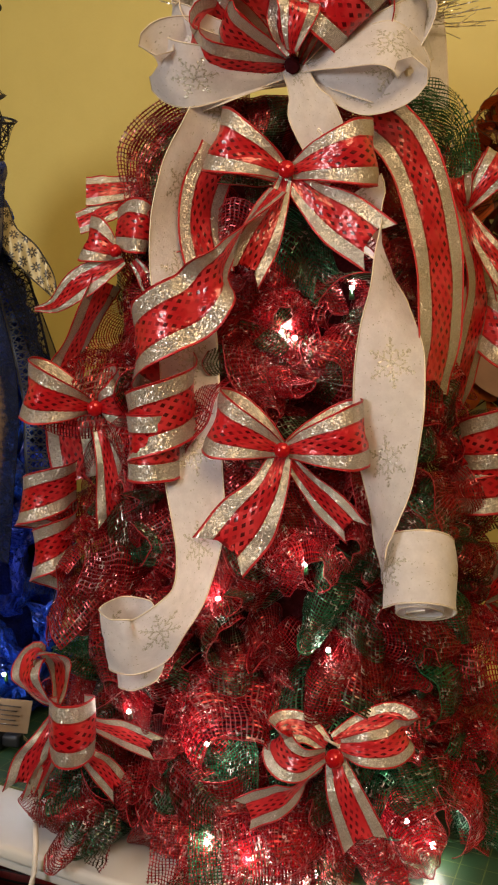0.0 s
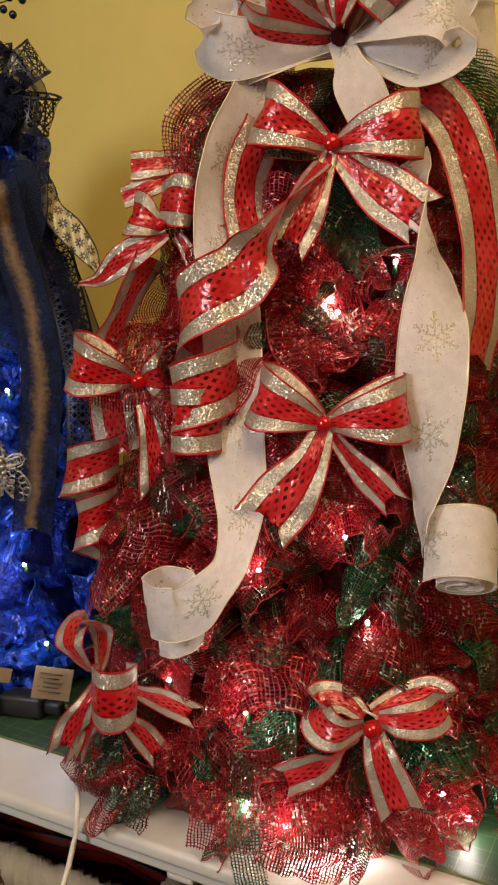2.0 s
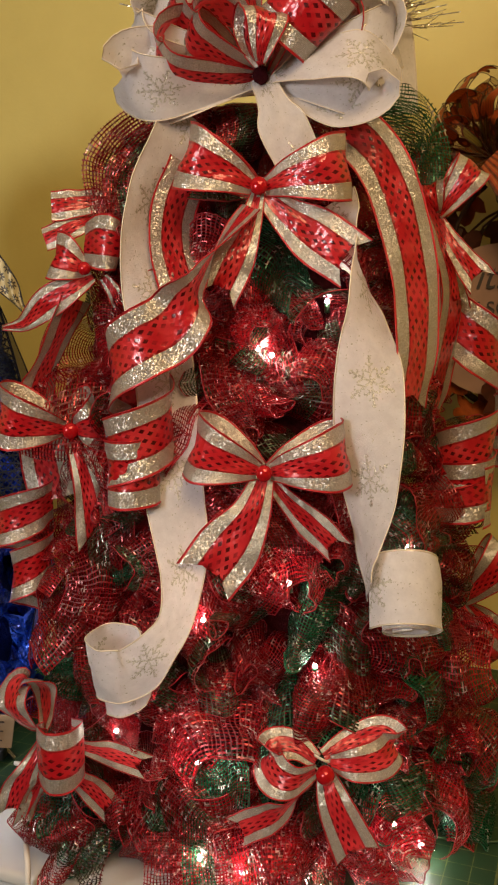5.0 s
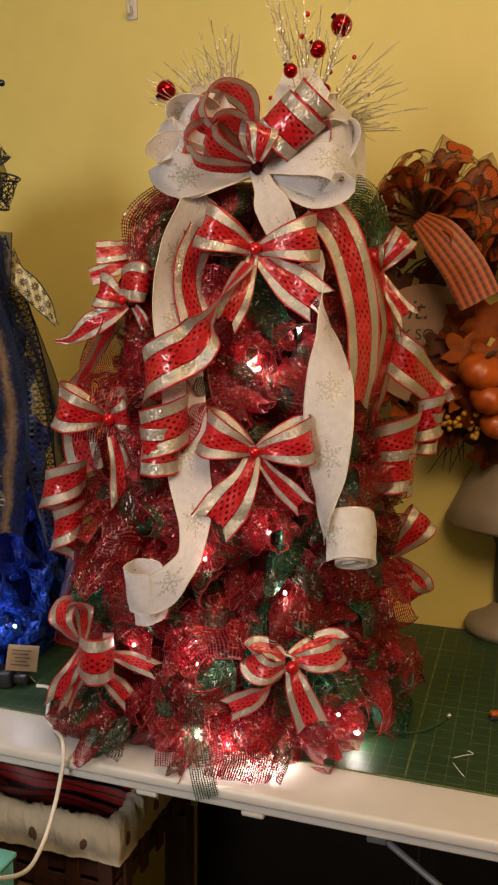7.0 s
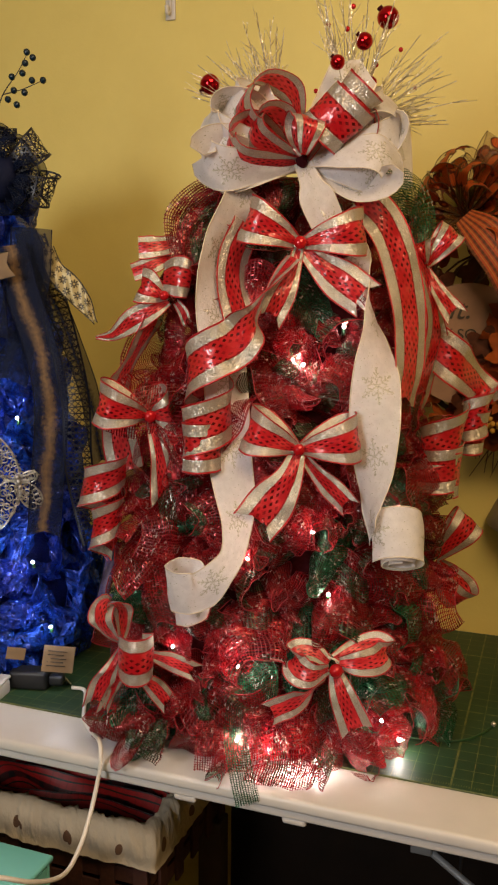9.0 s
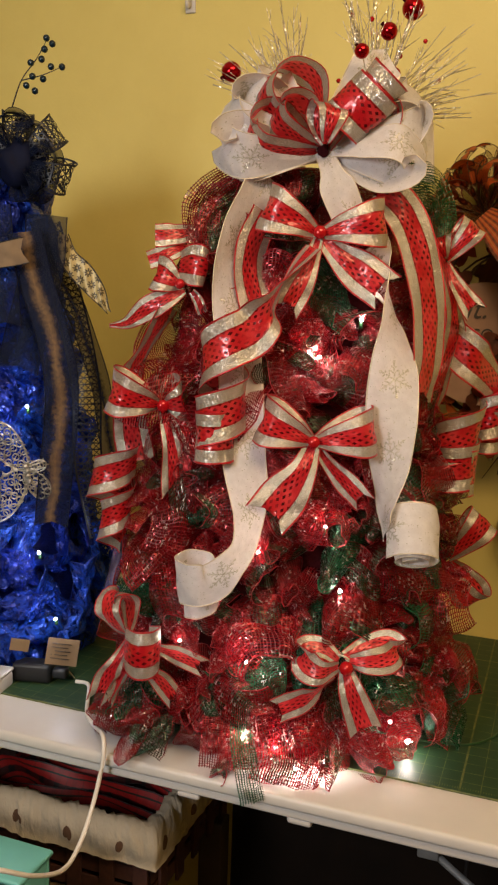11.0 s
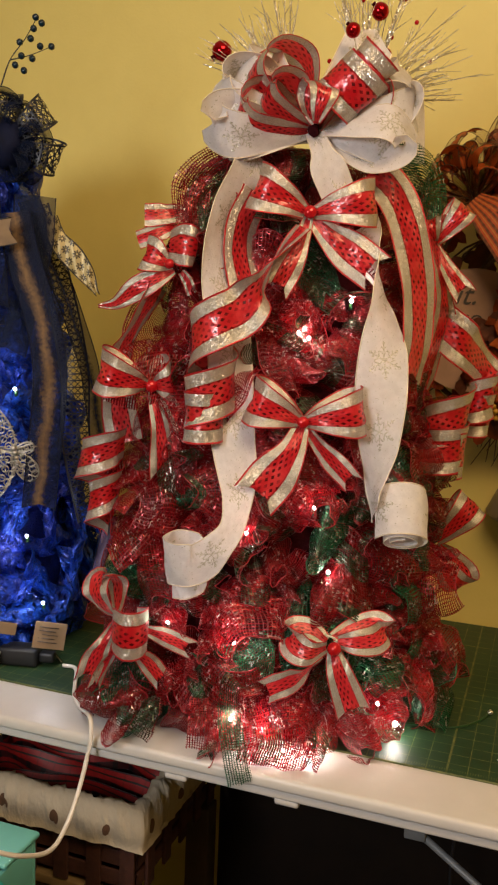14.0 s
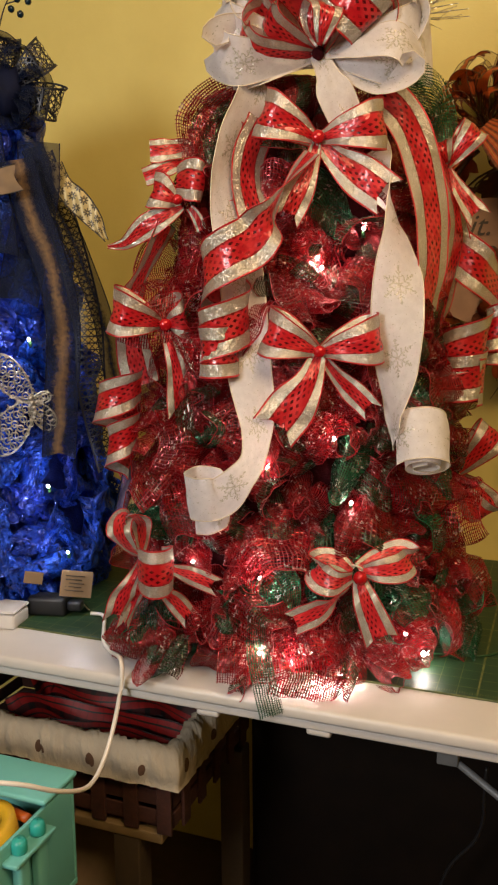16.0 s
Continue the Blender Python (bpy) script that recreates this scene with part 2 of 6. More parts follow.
def mat_material():
    """Cutting mat: dark green with thin yellow inch lines, bold every six."""
    n = Nodes("green_cutting_mat")
    x, y, _ = n.xyz(n.coord())
    near = []
    for c in (x, y):
        k = n.m("DIVIDE", c, 0.0254)
        d = n.m("ABSOLUTE", n.m("SUBTRACT", k, n.m("ROUND", k)))
        near.append(n.m("LESS_THAN", d, 0.022))
        k6 = n.m("DIVIDE", c, 0.0254 * 9)
        d6 = n.m("ABSOLUTE", n.m("SUBTRACT", k6, n.m("ROUND", k6)))
        near.append(n.m("LESS_THAN", d6, 0.006))
    lines = n.m("MAXIMUM", n.m("MAXIMUM", near[0], near[2]), n.m("MULTIPLY", near[1], 1.0))
    lines = n.m("MAXIMUM", lines, near[3])
    tick = n.m("LESS_THAN", n.m("FRACT", n.m("DIVIDE", x, 0.0254 / 8)), 0.3)
    edge = n.m("MULTIPLY", n.m("LESS_THAN", y, 0.0115), n.m("GREATER_THAN", y, 0.0065))
    lines = n.m("MAXIMUM", lines, n.m("MULTIPLY", edge, tick))
    worn = n.ramp(n.noise(n.coord(), 60.0), 0.25, 0.7)
    wear = n.noise(n.coord(), 7.0)
    base = n.mix(n.ramp(wear, 0.3, 0.7), (0.011, 0.038, 0.015), (0.019, 0.055, 0.021))
    col = n.mix(n.m("MULTIPLY", lines, n.m("MULTIPLY", worn, 0.34)), base, (0.42, 0.38, 0.10))
    return n.done(n.bsdf(col, 0.5, 0.0, n.bump(n.noise(n.coord(), 900.0), 0.3, 0.0003)))


M_WALL = wall_material()
M_MAT = mat_material()


def sheer(name, base, band, alpha, lo=0.28, hi=0.5):
    """Sheer ribbon with a glitter band down its middle."""
    n = Nodes(name)
    uv = n.coord("UV")
    u, v, _ = n.xyz(uv)
    side = n.m("ABSOLUTE", n.m("SUBTRACT", u, 0.5))
    c = n.node("CombineXYZ")
    n.put(c.inputs[0], n.m("MULTIPLY", u, 0.045))
    n.put(c.inputs[1], v)
    drift = n.m("MULTIPLY", n.m("SUBTRACT", n.noise(c.outputs[0], 14.0, 2.0), 0.5), 0.5)
    side = n.m("ABSOLUTE", n.m("ADD", n.m("SUBTRACT", u, 0.46), drift))
    grain = n.m("ADD", n.m("MULTIPLY", n.noise(c.outputs[0], 160.0, 3.0), 0.30), n.m("MULTIPLY", n.noise(c.outputs[0], 700.0, 2.0), 0.16))
    mid = n.m("SUBTRACT", 1.0, n.ramp(n.m("ADD", side, grain), 0.22, 0.46))
    col = n.mix(mid, base, band)
    body = n.bsdf(col, 0.6, n.m("MULTIPLY", mid, 0.4), n.sparkle(uv, 900.0, 0.6), Specular_IOR_Level=0.1)
    solid = n.m("ADD", alpha, n.m("MULTIPLY", mid, 1 - alpha))
    return n.done(n.blend(solid, n.see_through(), body))


def lattice(name, colour, pitch=0.0085, line=0.16):
    """Open honeycomb-like lattice ribbon."""
    n = Nodes(name)
    u, v, _ = n.xyz(n.coord("UV"))
    a, b = n.m("DIVIDE", n.m("MULTIPLY", u, 0.045), pitch), n.m("DIVIDE", v, pitch)
    hits = None
    for s in (n.m("ADD", a, b), n.m("SUBTRACT", a, b), n.m("MULTIPLY", b, 1.0)):
        d = n.m("ABSOLUTE", n.m("SUBTRACT", n.m("FRACT", s), 0.5))
        t = n.m("LESS_THAN", d, line / 2)
        hits = t if hits is None else n.m("MAXIMUM", hits, t)
    rim = n.m("GREATER_THAN", n.m("ABSOLUTE", n.m("SUBTRACT", u, 0.5)), 0.44)
    return n.done(n.blend(n.m("MAXIMUM", hits, rim), n.see_through(), n.bsdf(colour, 0.4)))


def printed(name, ground, spot, line, scale, ratio, alpha=1.0, ribs=70.0, leaf=None):
    """Ribbon printed with round motifs and dark outlines."""
    n = Nodes(name)
    u, v, _ = n.xyz(n.coord("UV"))
    c = n.node("CombineXYZ")
    n.put(c.inputs[0], n.m("MULTIPLY", u, 0.065))
    n.put(c.inputs[1], v)
    cell = n.cells(n.vm("ADD", c.outputs[0], n.vm("SCALE", n.vm("SUBTRACT", n.colour_noise(c.outputs[0], 60.0), (0.5, 0.5, 0.5)), 0.005)), scale)
    dist = cell[0]
    inside = n.m("LESS_THAN", dist, ratio)
    ring = n.m("MULTIPLY", inside, n.m("GREATER_THAN", dist, ratio * 0.86))
    rib = n.m("LESS_THAN", n.m("FRACT", n.m("MULTIPLY", u, ribs * 0.2)), 0.13)
    vary = n.xyz(cell[1])[1]
    sp = n.mix(vary, spot, tuple(x * 0.55 for x in spot))
    if leaf:
        sp = n.mix(n.m("GREATER_THAN", n.xyz(cell[1])[0], 0.82), sp, leaf)
    col = n.mix(inside, ground, sp)
    col = n.mix(n.m("MAXIMUM", ring, n.m("MULTIPLY", rib, inside)), col, line)
    body = n.blend(0.3, n.bsdf(col, 0.45), n.through_light(col))
    if alpha < 1.0:
        solid = n.m("MAXIMUM", inside, alpha)
        body = n.blend(solid, n.see_through(), body)
    return n.done(body)


def flower_print(name, ground, ink, cell=0.0165):
    """Gold ribbon printed with dark eight-petalled rosettes in rows."""
    n = Nodes(name)
    u, v, _ = n.xyz(n.coord("UV"))
    b = n.m("DIVIDE", v, cell)
    row = n.m("FLOOR", b)
    a = n.m("ADD", n.m("DIVIDE", n.m("MULTIPLY", u, 0.034), cell), n.m("MULTIPLY", row, 0.5))
    x, y = n.m("SUBTRACT", n.m("FRACT", a), 0.5), n.m("SUBTRACT", n.m("FRACT", b), 0.5)
    r = n.m("SQRT", n.m("ADD", n.m("MULTIPLY", x, x), n.m("MULTIPLY", y, y)))
    petals = n.m("ABSOLUTE", n.m("COSINE", n.m("MULTIPLY", n.m("ARCTAN2", y, x), 4.0)))
    rim = n.m("ADD", 0.16, n.m("MULTIPLY", petals, 0.26))
    flower = n.m("MULTIPLY", n.m("LESS_THAN", r, rim), n.m("GREATER_THAN", r, 0.09))
    edge = n.m("GREATER_THAN", n.m("ABSOLUTE", n.m("SUBTRACT", u, 0.5)), 0.46)
    worn = n.ramp(n.noise(n.coord("UV"), 300.0, 2.0), 0.2, 0.5)
    col = n.mix(n.m("MULTIPLY", n.m("MAXIMUM", flower, edge), worn), ground, ink)
    return n.done(n.blend(0.2, n.bsdf(col, 0.4, 0.2), n.through_light(col)))


def plaid(name, a, b, c, size):
    n = Nodes(name)
    u, v, _ = n.xyz(n.coord("UV"))
    x, y = n.m("DIVIDE", n.m("MULTIPLY", u, 0.07), size), n.m("DIVIDE", v, size)
    s1 = n.m("LESS_THAN", n.m("FRACT", x), 0.38)
    s2 = n.m("LESS_THAN", n.m("FRACT", y), 0.30)
    thin = n.m("MAXIMUM", n.m("LESS_THAN", n.m("FRACT", n.m("ADD", x, 0.3)), 0.08), n.m("MULTIPLY", n.m("LESS_THAN", n.m("FRACT", n.m("ADD", y, 0.35)), 0.07), 0.3))
    col = n.mix(n.m("ADD", n.m("MULTIPLY", s1, 0.86), n.m("MULTIPLY", s2, 0.14)), a, b)
    col = n.mix(thin, col, c)
    return n.done(n.bsdf(col, 0.5, 0.0, n.bump(n.noise(n.coord("UV"), 900.0), 0.3, 0.0005)))


def liner_material():
    """Cream cloth with scattered round brown spots."""
    n = Nodes("cream_spotted_cloth")
    v = n.coord()
    x, y, z = n.xyz(v)
    c = n.node("CombineXYZ")
    n.put(c.inputs[0], n.m("ADD", x, n.m("MULTIPLY", y, 0.9)))
    n.put(c.inputs[1], n.m("MULTIPLY", z, 1.0))
    a = n.m("MULTIPLY", n.m("SUBTRACT", n.m("FRACT", n.m("DIVIDE", n.m("ADD", x, n.m("MULTIPLY", y, 0.9)), 0.088)), 0.5), 0.088 / 0.0075)
    b = n.m("DIVIDE", n.m("SUBTRACT", n.m("FRACT", n.m("DIVIDE", z, 0.075)), 0.5), 0.0105 / 0.075)
    spot = n.m("LESS_THAN", n.m("ADD", n.m("MULTIPLY", a, a), n.m("MULTIPLY", b, b)), 1.0)
    col = n.mix(n.noise(v, 30.0), (0.37, 0.31, 0.225), (0.47, 0.41, 0.315))
    col = n.mix(spot, col, (0.10, 0.05, 0.025))
    f = n.node("CombineXYZ")
    n.put(f.inputs[0], n.m("MULTIPLY", n.m("ADD", x, n.m("MULTIPLY", y, 0.9)), 2.0))
    n.put(f.inputs[1], z)
    folds = n.m("ADD", n.noise(f.outputs[0], 30.0, 3.0), n.m("MULTIPLY", n.noise(v, 220.0), 0.1))
    return n.done(n.bsdf(col, 0.85, 0.0, n.bump(folds, 0.8, 0.006)))


def blue_foil():
    n = Nodes("blue_foil_mesh")
    uv = n.coord("UV")
    u, v, _ = n.xyz(uv)
    gaps = n.m("GREATER_THAN", n.noise(uv, 190.0, 4.0), 0.42)
    r = n.node("ObjectInfo").outputs["Random"]
    col = n.mix(r, (0.008, 0.035, 0.50), (0.02, 0.13, 0.85))
    col = n.mix(n.ramp(n.noise(uv, 70.0, 3.0), 0.62, 0.35), col, (0.004, 0.012, 0.16))
    spark = n.sparkle(uv, 620.0, 0.9)
    foil = n.bsdf(col, 0.30, 0.45, spark, Coat_Weight=0.35, Coat_Roughness=0.2, Coat_Normal=spark)
    return n.done(n.blend(gaps, n.see_through(), n.blend(0.3, foil, n.through_light(col))))


M_BLUE_MESH = blue_foil()
M_NAVY = plain("navy_fabric", (0.003, 0.005, 0.020), 0.75, vary=0.4, Specular_IOR_Level=0.15)
M_BLUE_CORE = plain("blue_tree_core", (0.003, 0.012, 0.14), 0.5, 0.3, scale=70, vary=0.6, bump=0.006)
M_BLACK = plain("black_plastic", (0.012, 0.012, 0.014), 0.45, vary=0.3)
M_NAVY_RIBBON = sheer("navy_sheer_ribbon", (0.006, 0.010, 0.030), (0.17, 0.110, 0.060), 0.80)
M_NAVY_PLAIN = sheer("dark_navy_ribbon", (0.005, 0.009, 0.026), (0.008, 0.013, 0.036), 0.66)
M_LATTICE = lattice("black_lattice_ribbon", (0.008, 0.010, 0.020), 0.0105, 0.20)
M_GOLD_PRINT = flower_print("gold_flower_ribbon", (0.42, 0.33, 0.14), (0.02, 0.016, 0.010))
M_PUMPKIN_PRINT = printed("pumpkin_ribbon", (0.34, 0.17, 0.05), (0.56, 0.105, 0.014), (0.10, 0.016, 0.005), 31.0, 0.60, 0.30, 60.0, (0.22, 0.18, 0.03))
M_PLAID = plaid("orange_plaid_ribbon", (0.42, 0.070, 0.015), (0.10, 0.026, 0.007), (0.45, 0.25, 0.05), 0.012)
M_RED_PLAID = plaid("red_black_plaid", (0.26, 0.009, 0.008), (0.008, 0.005, 0.005), (0.010, 0.012, 0.008), 0.034)
M_LINER = liner_material()
M_TEAL_BERRY = plain("teal_berry", (0.003, 0.014, 0.026), 0.2, vary=0.3)
M_PEWTER = plain("tarnished_silver", (0.42, 0.41, 0.39), 0.3, 0.85, 200, 0.4)
M_CARD = plain("brown_card", (0.21, 0.145, 0.085), 0.8, vary=0.15, bump=0.0004)
M_FADED = plain("dark_ink", (0.05, 0.04, 0.035), 0.7, vary=0.3)
M_TWIG = plain("brown_twig", (0.06, 0.028, 0.014), 0.75, scale=90, vary=0.5, bump=0.002)
M_LEAF_A = plain("orange_leaf", (0.46, 0.105, 0.012), 0.6, scale=60, vary=0.45)
M_LEAF_B = plain("rust_leaf", (0.32, 0.062, 0.010), 0.6, scale=60, vary=0.45)
M_LEAF_C = plain("brown_leaf", (0.12, 0.030, 0.010), 0.7, scale=60, vary=0.5)
M_PUMPKIN = plain("orange_pumpkin", (0.44, 0.085, 0.010), 0.35, scale=40, vary=0.3)
M_GOLD_BERRY = plain("gold_berry", (0.50, 0.26, 0.03), 0.35, vary=0.3)
M_SIGN = plain("cream_painted_wood", (0.30, 0.18, 0.12), 0.6, scale=30, vary=0.2)
M_GREY = plain("grey_lamp_paint", (0.27, 0.22, 0.17), 0.5, scale=30, vary=0.12)
M_GREY_DARK = plain("dark_grey_lamp_paint", (0.05, 0.048, 0.046), 0.5, scale=30, vary=0.15)
M_WICKER = plain("brown_wicker", (0.050, 0.014, 0.008), 0.85, scale=120, vary=0.4, bump=0.002)
M_WOOD = plain("pale_wood", (0.18, 0.12, 0.05), 0.6, scale=25, vary=0.3, bump=0.001)
M_DARK_WOOD = plain("dark_wood", (0.012, 0.007, 0.005), 0.7, scale=25, vary=0.3)
M_POST = plain("grey_brown_wood", (0.050, 0.034, 0.019), 0.6, scale=30, vary=0.3, bump=0.001)
# near-black: the shade under the table is put into the bin's colour
M_BIN_SHADE = plain("bin_shade_brown", (0.007, 0.0036, 0.0018), 0.7, scale=20, vary=0.4, Specular_IOR_Level=0.2)
M_MINT = plain("mint_plastic", (0.15, 0.47, 0.44), 0.4, scale=25, vary=0.06)
M_MINT_DARK = plain("turquoise_plastic", (0.03, 0.38, 0.34), 0.35, scale=25, vary=0.08)
M_YELLOW = plain("yellow_tape", (0.62, 0.38, 0.02), 0.4, vary=0.1)


# ---- building helpers ----
def part(name, bm, material, parent=None, label="", smooth=True):
    me = bpy.data.meshes.new(name)
    bm.normal_update()
    bm.to_mesh(me)
    bm.free()
    for m in material if isinstance(material, (list, tuple)) else [material]:
        me.materials.append(m)
    if smooth:
        for p in me.polygons:
            p.use_smooth = True
    ob = new(name, me)
    ob.parent = parent
    if label:
        tagged(ob, label)
    return ob


def thing(name, label, category, m=None, group="", kind=""):
    ob = new(name)
    ob.empty_display_size = 0.05
    if m is not None:
        ob.matrix_world = m
    return tagged(ob, label, category, group, kind)


def box(bm, lo, hi, bevel=0.0, m=None):
    made = bmesh.ops.create_cube(bm, size=1.0)["verts"]
    lo, hi = Vector(lo), Vector(hi)
    for v in made:
        v.co = Vector(((v.co[i] + 0.5) * (hi[i] - lo[i]) + lo[i] for i in range(3)))
    if bevel:
        edges = list({e for v in made for e in v.link_edges})
        r = bmesh.ops.bevel(bm, geom=edges, offset=bevel, segments=3, profile=0.5, affect="EDGES")
        made = list({v for f in r["faces"] for v in f.verts} | {v for v in made if v.is_valid})
    if m is not None:
        bmesh.ops.transform(bm, matrix=m, verts=[v for v in made if v.is_valid])
    return made


def smooth_path(points, n):
    """n points along a smooth curve through points."""
    pts = [Vector(p) for p in points]
    ext = [2 * pts[0] - pts[1], *pts, 2 * pts[-1] - pts[-2]]
    out = []
    for k in range(n):
        s = k / (n - 1) * (len(pts) - 1)
        i = min(int(s), len(pts) - 2)
        t = s - i
        a, b, c, d = ext[i : i + 4]
        out.append(0.5 * (2 * b + (c - a) * t + (2 * a - 5 * b + 4 * c - d) * t * t + (3 * b - a - 3 * c + d) * t**3))
    return out


def tube(bm, path, radius, sides=6, ends=None):
    """A round cord along a path; radius may taper to ends."""
    rings, up = [], Vector((0.13, 0.21, 0.97))
    for i, p in enumerate(path):
        d = (path[min(i + 1, len(path) - 1)] - path[max(i - 1, 0)]).normalized()
        a = d.cross(up)
        a = a.normalized() if a.length > 1e-4 else Vector((1, 0, 0))
        b = d.cross(a)
        r = radius if ends is None else radius + (ends - radius) * i / (len(path) - 1)
        rings.append([bm.verts.new(p + r * (math.cos(k * math.tau / sides) * a + math.sin(k * math.tau / sides) * b)) for k in range(sides)])
    for r0, r1 in zip(rings, rings[1:]):
        for k in range(sides):
            bm.faces.new((r0[k], r0[(k + 1) % sides], r1[(k + 1) % sides], r1[k]))
    bm.faces.new(rings[0][::-1])
    bm.faces.new(rings[-1])
    return bm


HEMS = []


def strip(points, sides, width=0.0635, steps=40, across=6, taper=None, wave=0.0, seed=0, cut=0.0, wire=0.0006, metric=False):
    """A wired ribbon through points; sides: the ribbon's crosswise way at each point; taper: width at each point, 0 to 1."""
    bm = bmesh.new()
    uvl = bm.loops.layers.uv.new("uv")
    path = smooth_path(points, steps)
    cross = smooth_path(sides, steps)
    wid = smooth_path([(w, 0, 0) for w in (taper or [1] * len(points))], steps)
    rows, far = [], 0.0
    edges = [[], []]
    for i, p in enumerate(path):
        far += (p - path[i - 1]).length if i else 0
        d = (path[min(i + 1, steps - 1)] - path[max(i - 1, 0)]).normalized()
        c = cross[i] - d * cross[i].dot(d)
        c = c.normalized() if c.length > 1e-5 else d.orthogonal().normalized()
        nrm = d.cross(c)
        w = width * max(0.12, wid[i].x)
        row = []
        for j in range(across + 1):
            s = j / across - 0.5
            q = p + c * (w * s) + nrm * (wave * math.sin(i * 0.55 + seed + j * 1.3) * (1 + noise.noise(Vector((i * 0.3, j * 0.6, seed)))))
            q += nrm * 0.10 * w * (0.25 - s * s)
            if cut and i == steps - 1:
                q += d * cut * (abs(s) * 2 - 0.6)
            row.append((bm.verts.new(q), j / across, far))
        rows.append(row)
        edges[0].append(row[0][0].co.copy())
        edges[1].append(row[-1][0].co.copy())
    for r0, r1 in zip(rows, rows[1:]):
        for j in range(across):
            quad = (r0[j], r0[j + 1], r1[j + 1], r1[j])
            f = bm.faces.new([q[0] for q in quad])
            for loop, q in zip(f.loops, quad):
                loop[uvl].uv = (q[1] * (width if metric else 1), q[2])
    HEMS[:] = edges
    if wire:
        n0 = len(bm.faces)
        for e in edges:
            tube(bm, e, wire, 4)
        bm.faces.ensure_lookup_table()
        for f in bm.faces[n0:]:
            f.material_index = 1
    return bm


RED, WHITE = (M_RED_RIBBON, M_RED_WIRE), (M_WHITE_RIBBON, M_GOLD_WIRE)

# ---- room ----
bm = bmesh.new()
box(bm, (-2.6, 0.60, -0.05), (2.2, 0.72, 2.5))
tagged(part("wall_north", bm, M_WALL, smooth=False), "yellow painted wall behind the table", "wall", kind="structure")
bm = bmesh.new()
box(bm, (-2.7, -3.0, 0.0), (-2.6, 0.72, 2.5))
tagged(part("wall_west", bm, M_WALL, smooth=False), "yellow painted side wall", "wall", kind="structure")
bm = bmesh.new()
box(bm, (2.2, -3.0, 0.0), (2.3, 0.72, 2.5))
tagged(part("wall_east", bm, M_WALL, smooth=False), "yellow painted side wall", "wall", kind="structure")
bm = bmesh.new()
box(bm, (-2.7, -3.1, 0.0), (2.3, -3.0, 2.5))
tagged(part("wall_south", bm, M_WALL, smooth=False), "yellow painted wall behind the viewer", "wall", kind="structure")
bm = bmesh.new()
box(bm, (-2.7, -3.1, -0.1), (2.3, 0.60, 0.0))
tagged(part("floor", bm, M_FLOOR, smooth=False), "dark floor in shadow under the table", "floor", kind="structure")
bm = bmesh.new()
box(bm, (-2.7, -3.1, 2.5), (2.3, 0.72, 2.6))
tagged(part("ceiling", bm, M_CEIL, smooth=False), "pale painted ceiling", "ceiling", kind="structure")

# ---- table ----
TABLE = 0.745
table = thing("folding_table", "white moulded plastic folding table with grey steel legs", "table")
bm = bmesh.new()
box(bm, (-1.35, -0.095, TABLE - 0.018), (0.48, 0.588, TABLE), 0.006)
part("tabletop", bm, M_TABLE, table)
bm = bmesh.new()
box(bm, (-1.345, -0.088, TABLE - 0.031), (0.475, -0.066, TABLE - 0.018), 0.003)
part("front_skirt", bm, M_TABLE, table)
bm = bmesh.new()
box(bm, (-0.72, 0.0, TABLE), (0.36, 0.575, TABLE + 0.003), 0.001)
mat_ob = part("cutting_mat", bm, M_MAT, smooth=False)
tagged(mat_ob, "worn dark green cutting mat with yellow inch grid", "cutting mat")

# ---- red tree ----
FRAME = pose(-0.235, 0.105, TABLE, 0, 0, 18)
tree = thing("christmas_tree", "tabletop tree of curled red and green open-weave mesh with white lights", "christmas tree", FRAME)


def radius_at(h):
    """Half depth of the tree at height h."""
    return max(0.06, min(0.165, 0.245 - 0.185 * max(0.0, min(1.0, h / 0.78)))) - 0.45 * max(0.0, 0.05 - h)


def half_width(h):
    """Half width of the tree at height h."""
    return (0.245 - 0.10 * h / 0.5 if h < 0.5 else 0.195 - 0.33 * (h - 0.5)) + (0.05 if h < 0.5 else 0.0) * (h / 0.5) - 0.5 * max(0.0, 0.06 - h)


# unseen inner core, added and coloured dark so gaps between the curls look shaded
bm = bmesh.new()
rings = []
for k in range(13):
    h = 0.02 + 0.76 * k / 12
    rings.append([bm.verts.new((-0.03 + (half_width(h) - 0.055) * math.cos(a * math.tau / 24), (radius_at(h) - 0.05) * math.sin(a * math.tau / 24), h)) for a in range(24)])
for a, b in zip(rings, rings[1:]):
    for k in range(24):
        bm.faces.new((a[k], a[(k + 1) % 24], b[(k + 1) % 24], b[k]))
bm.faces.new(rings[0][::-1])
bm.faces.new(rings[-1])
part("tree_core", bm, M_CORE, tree)


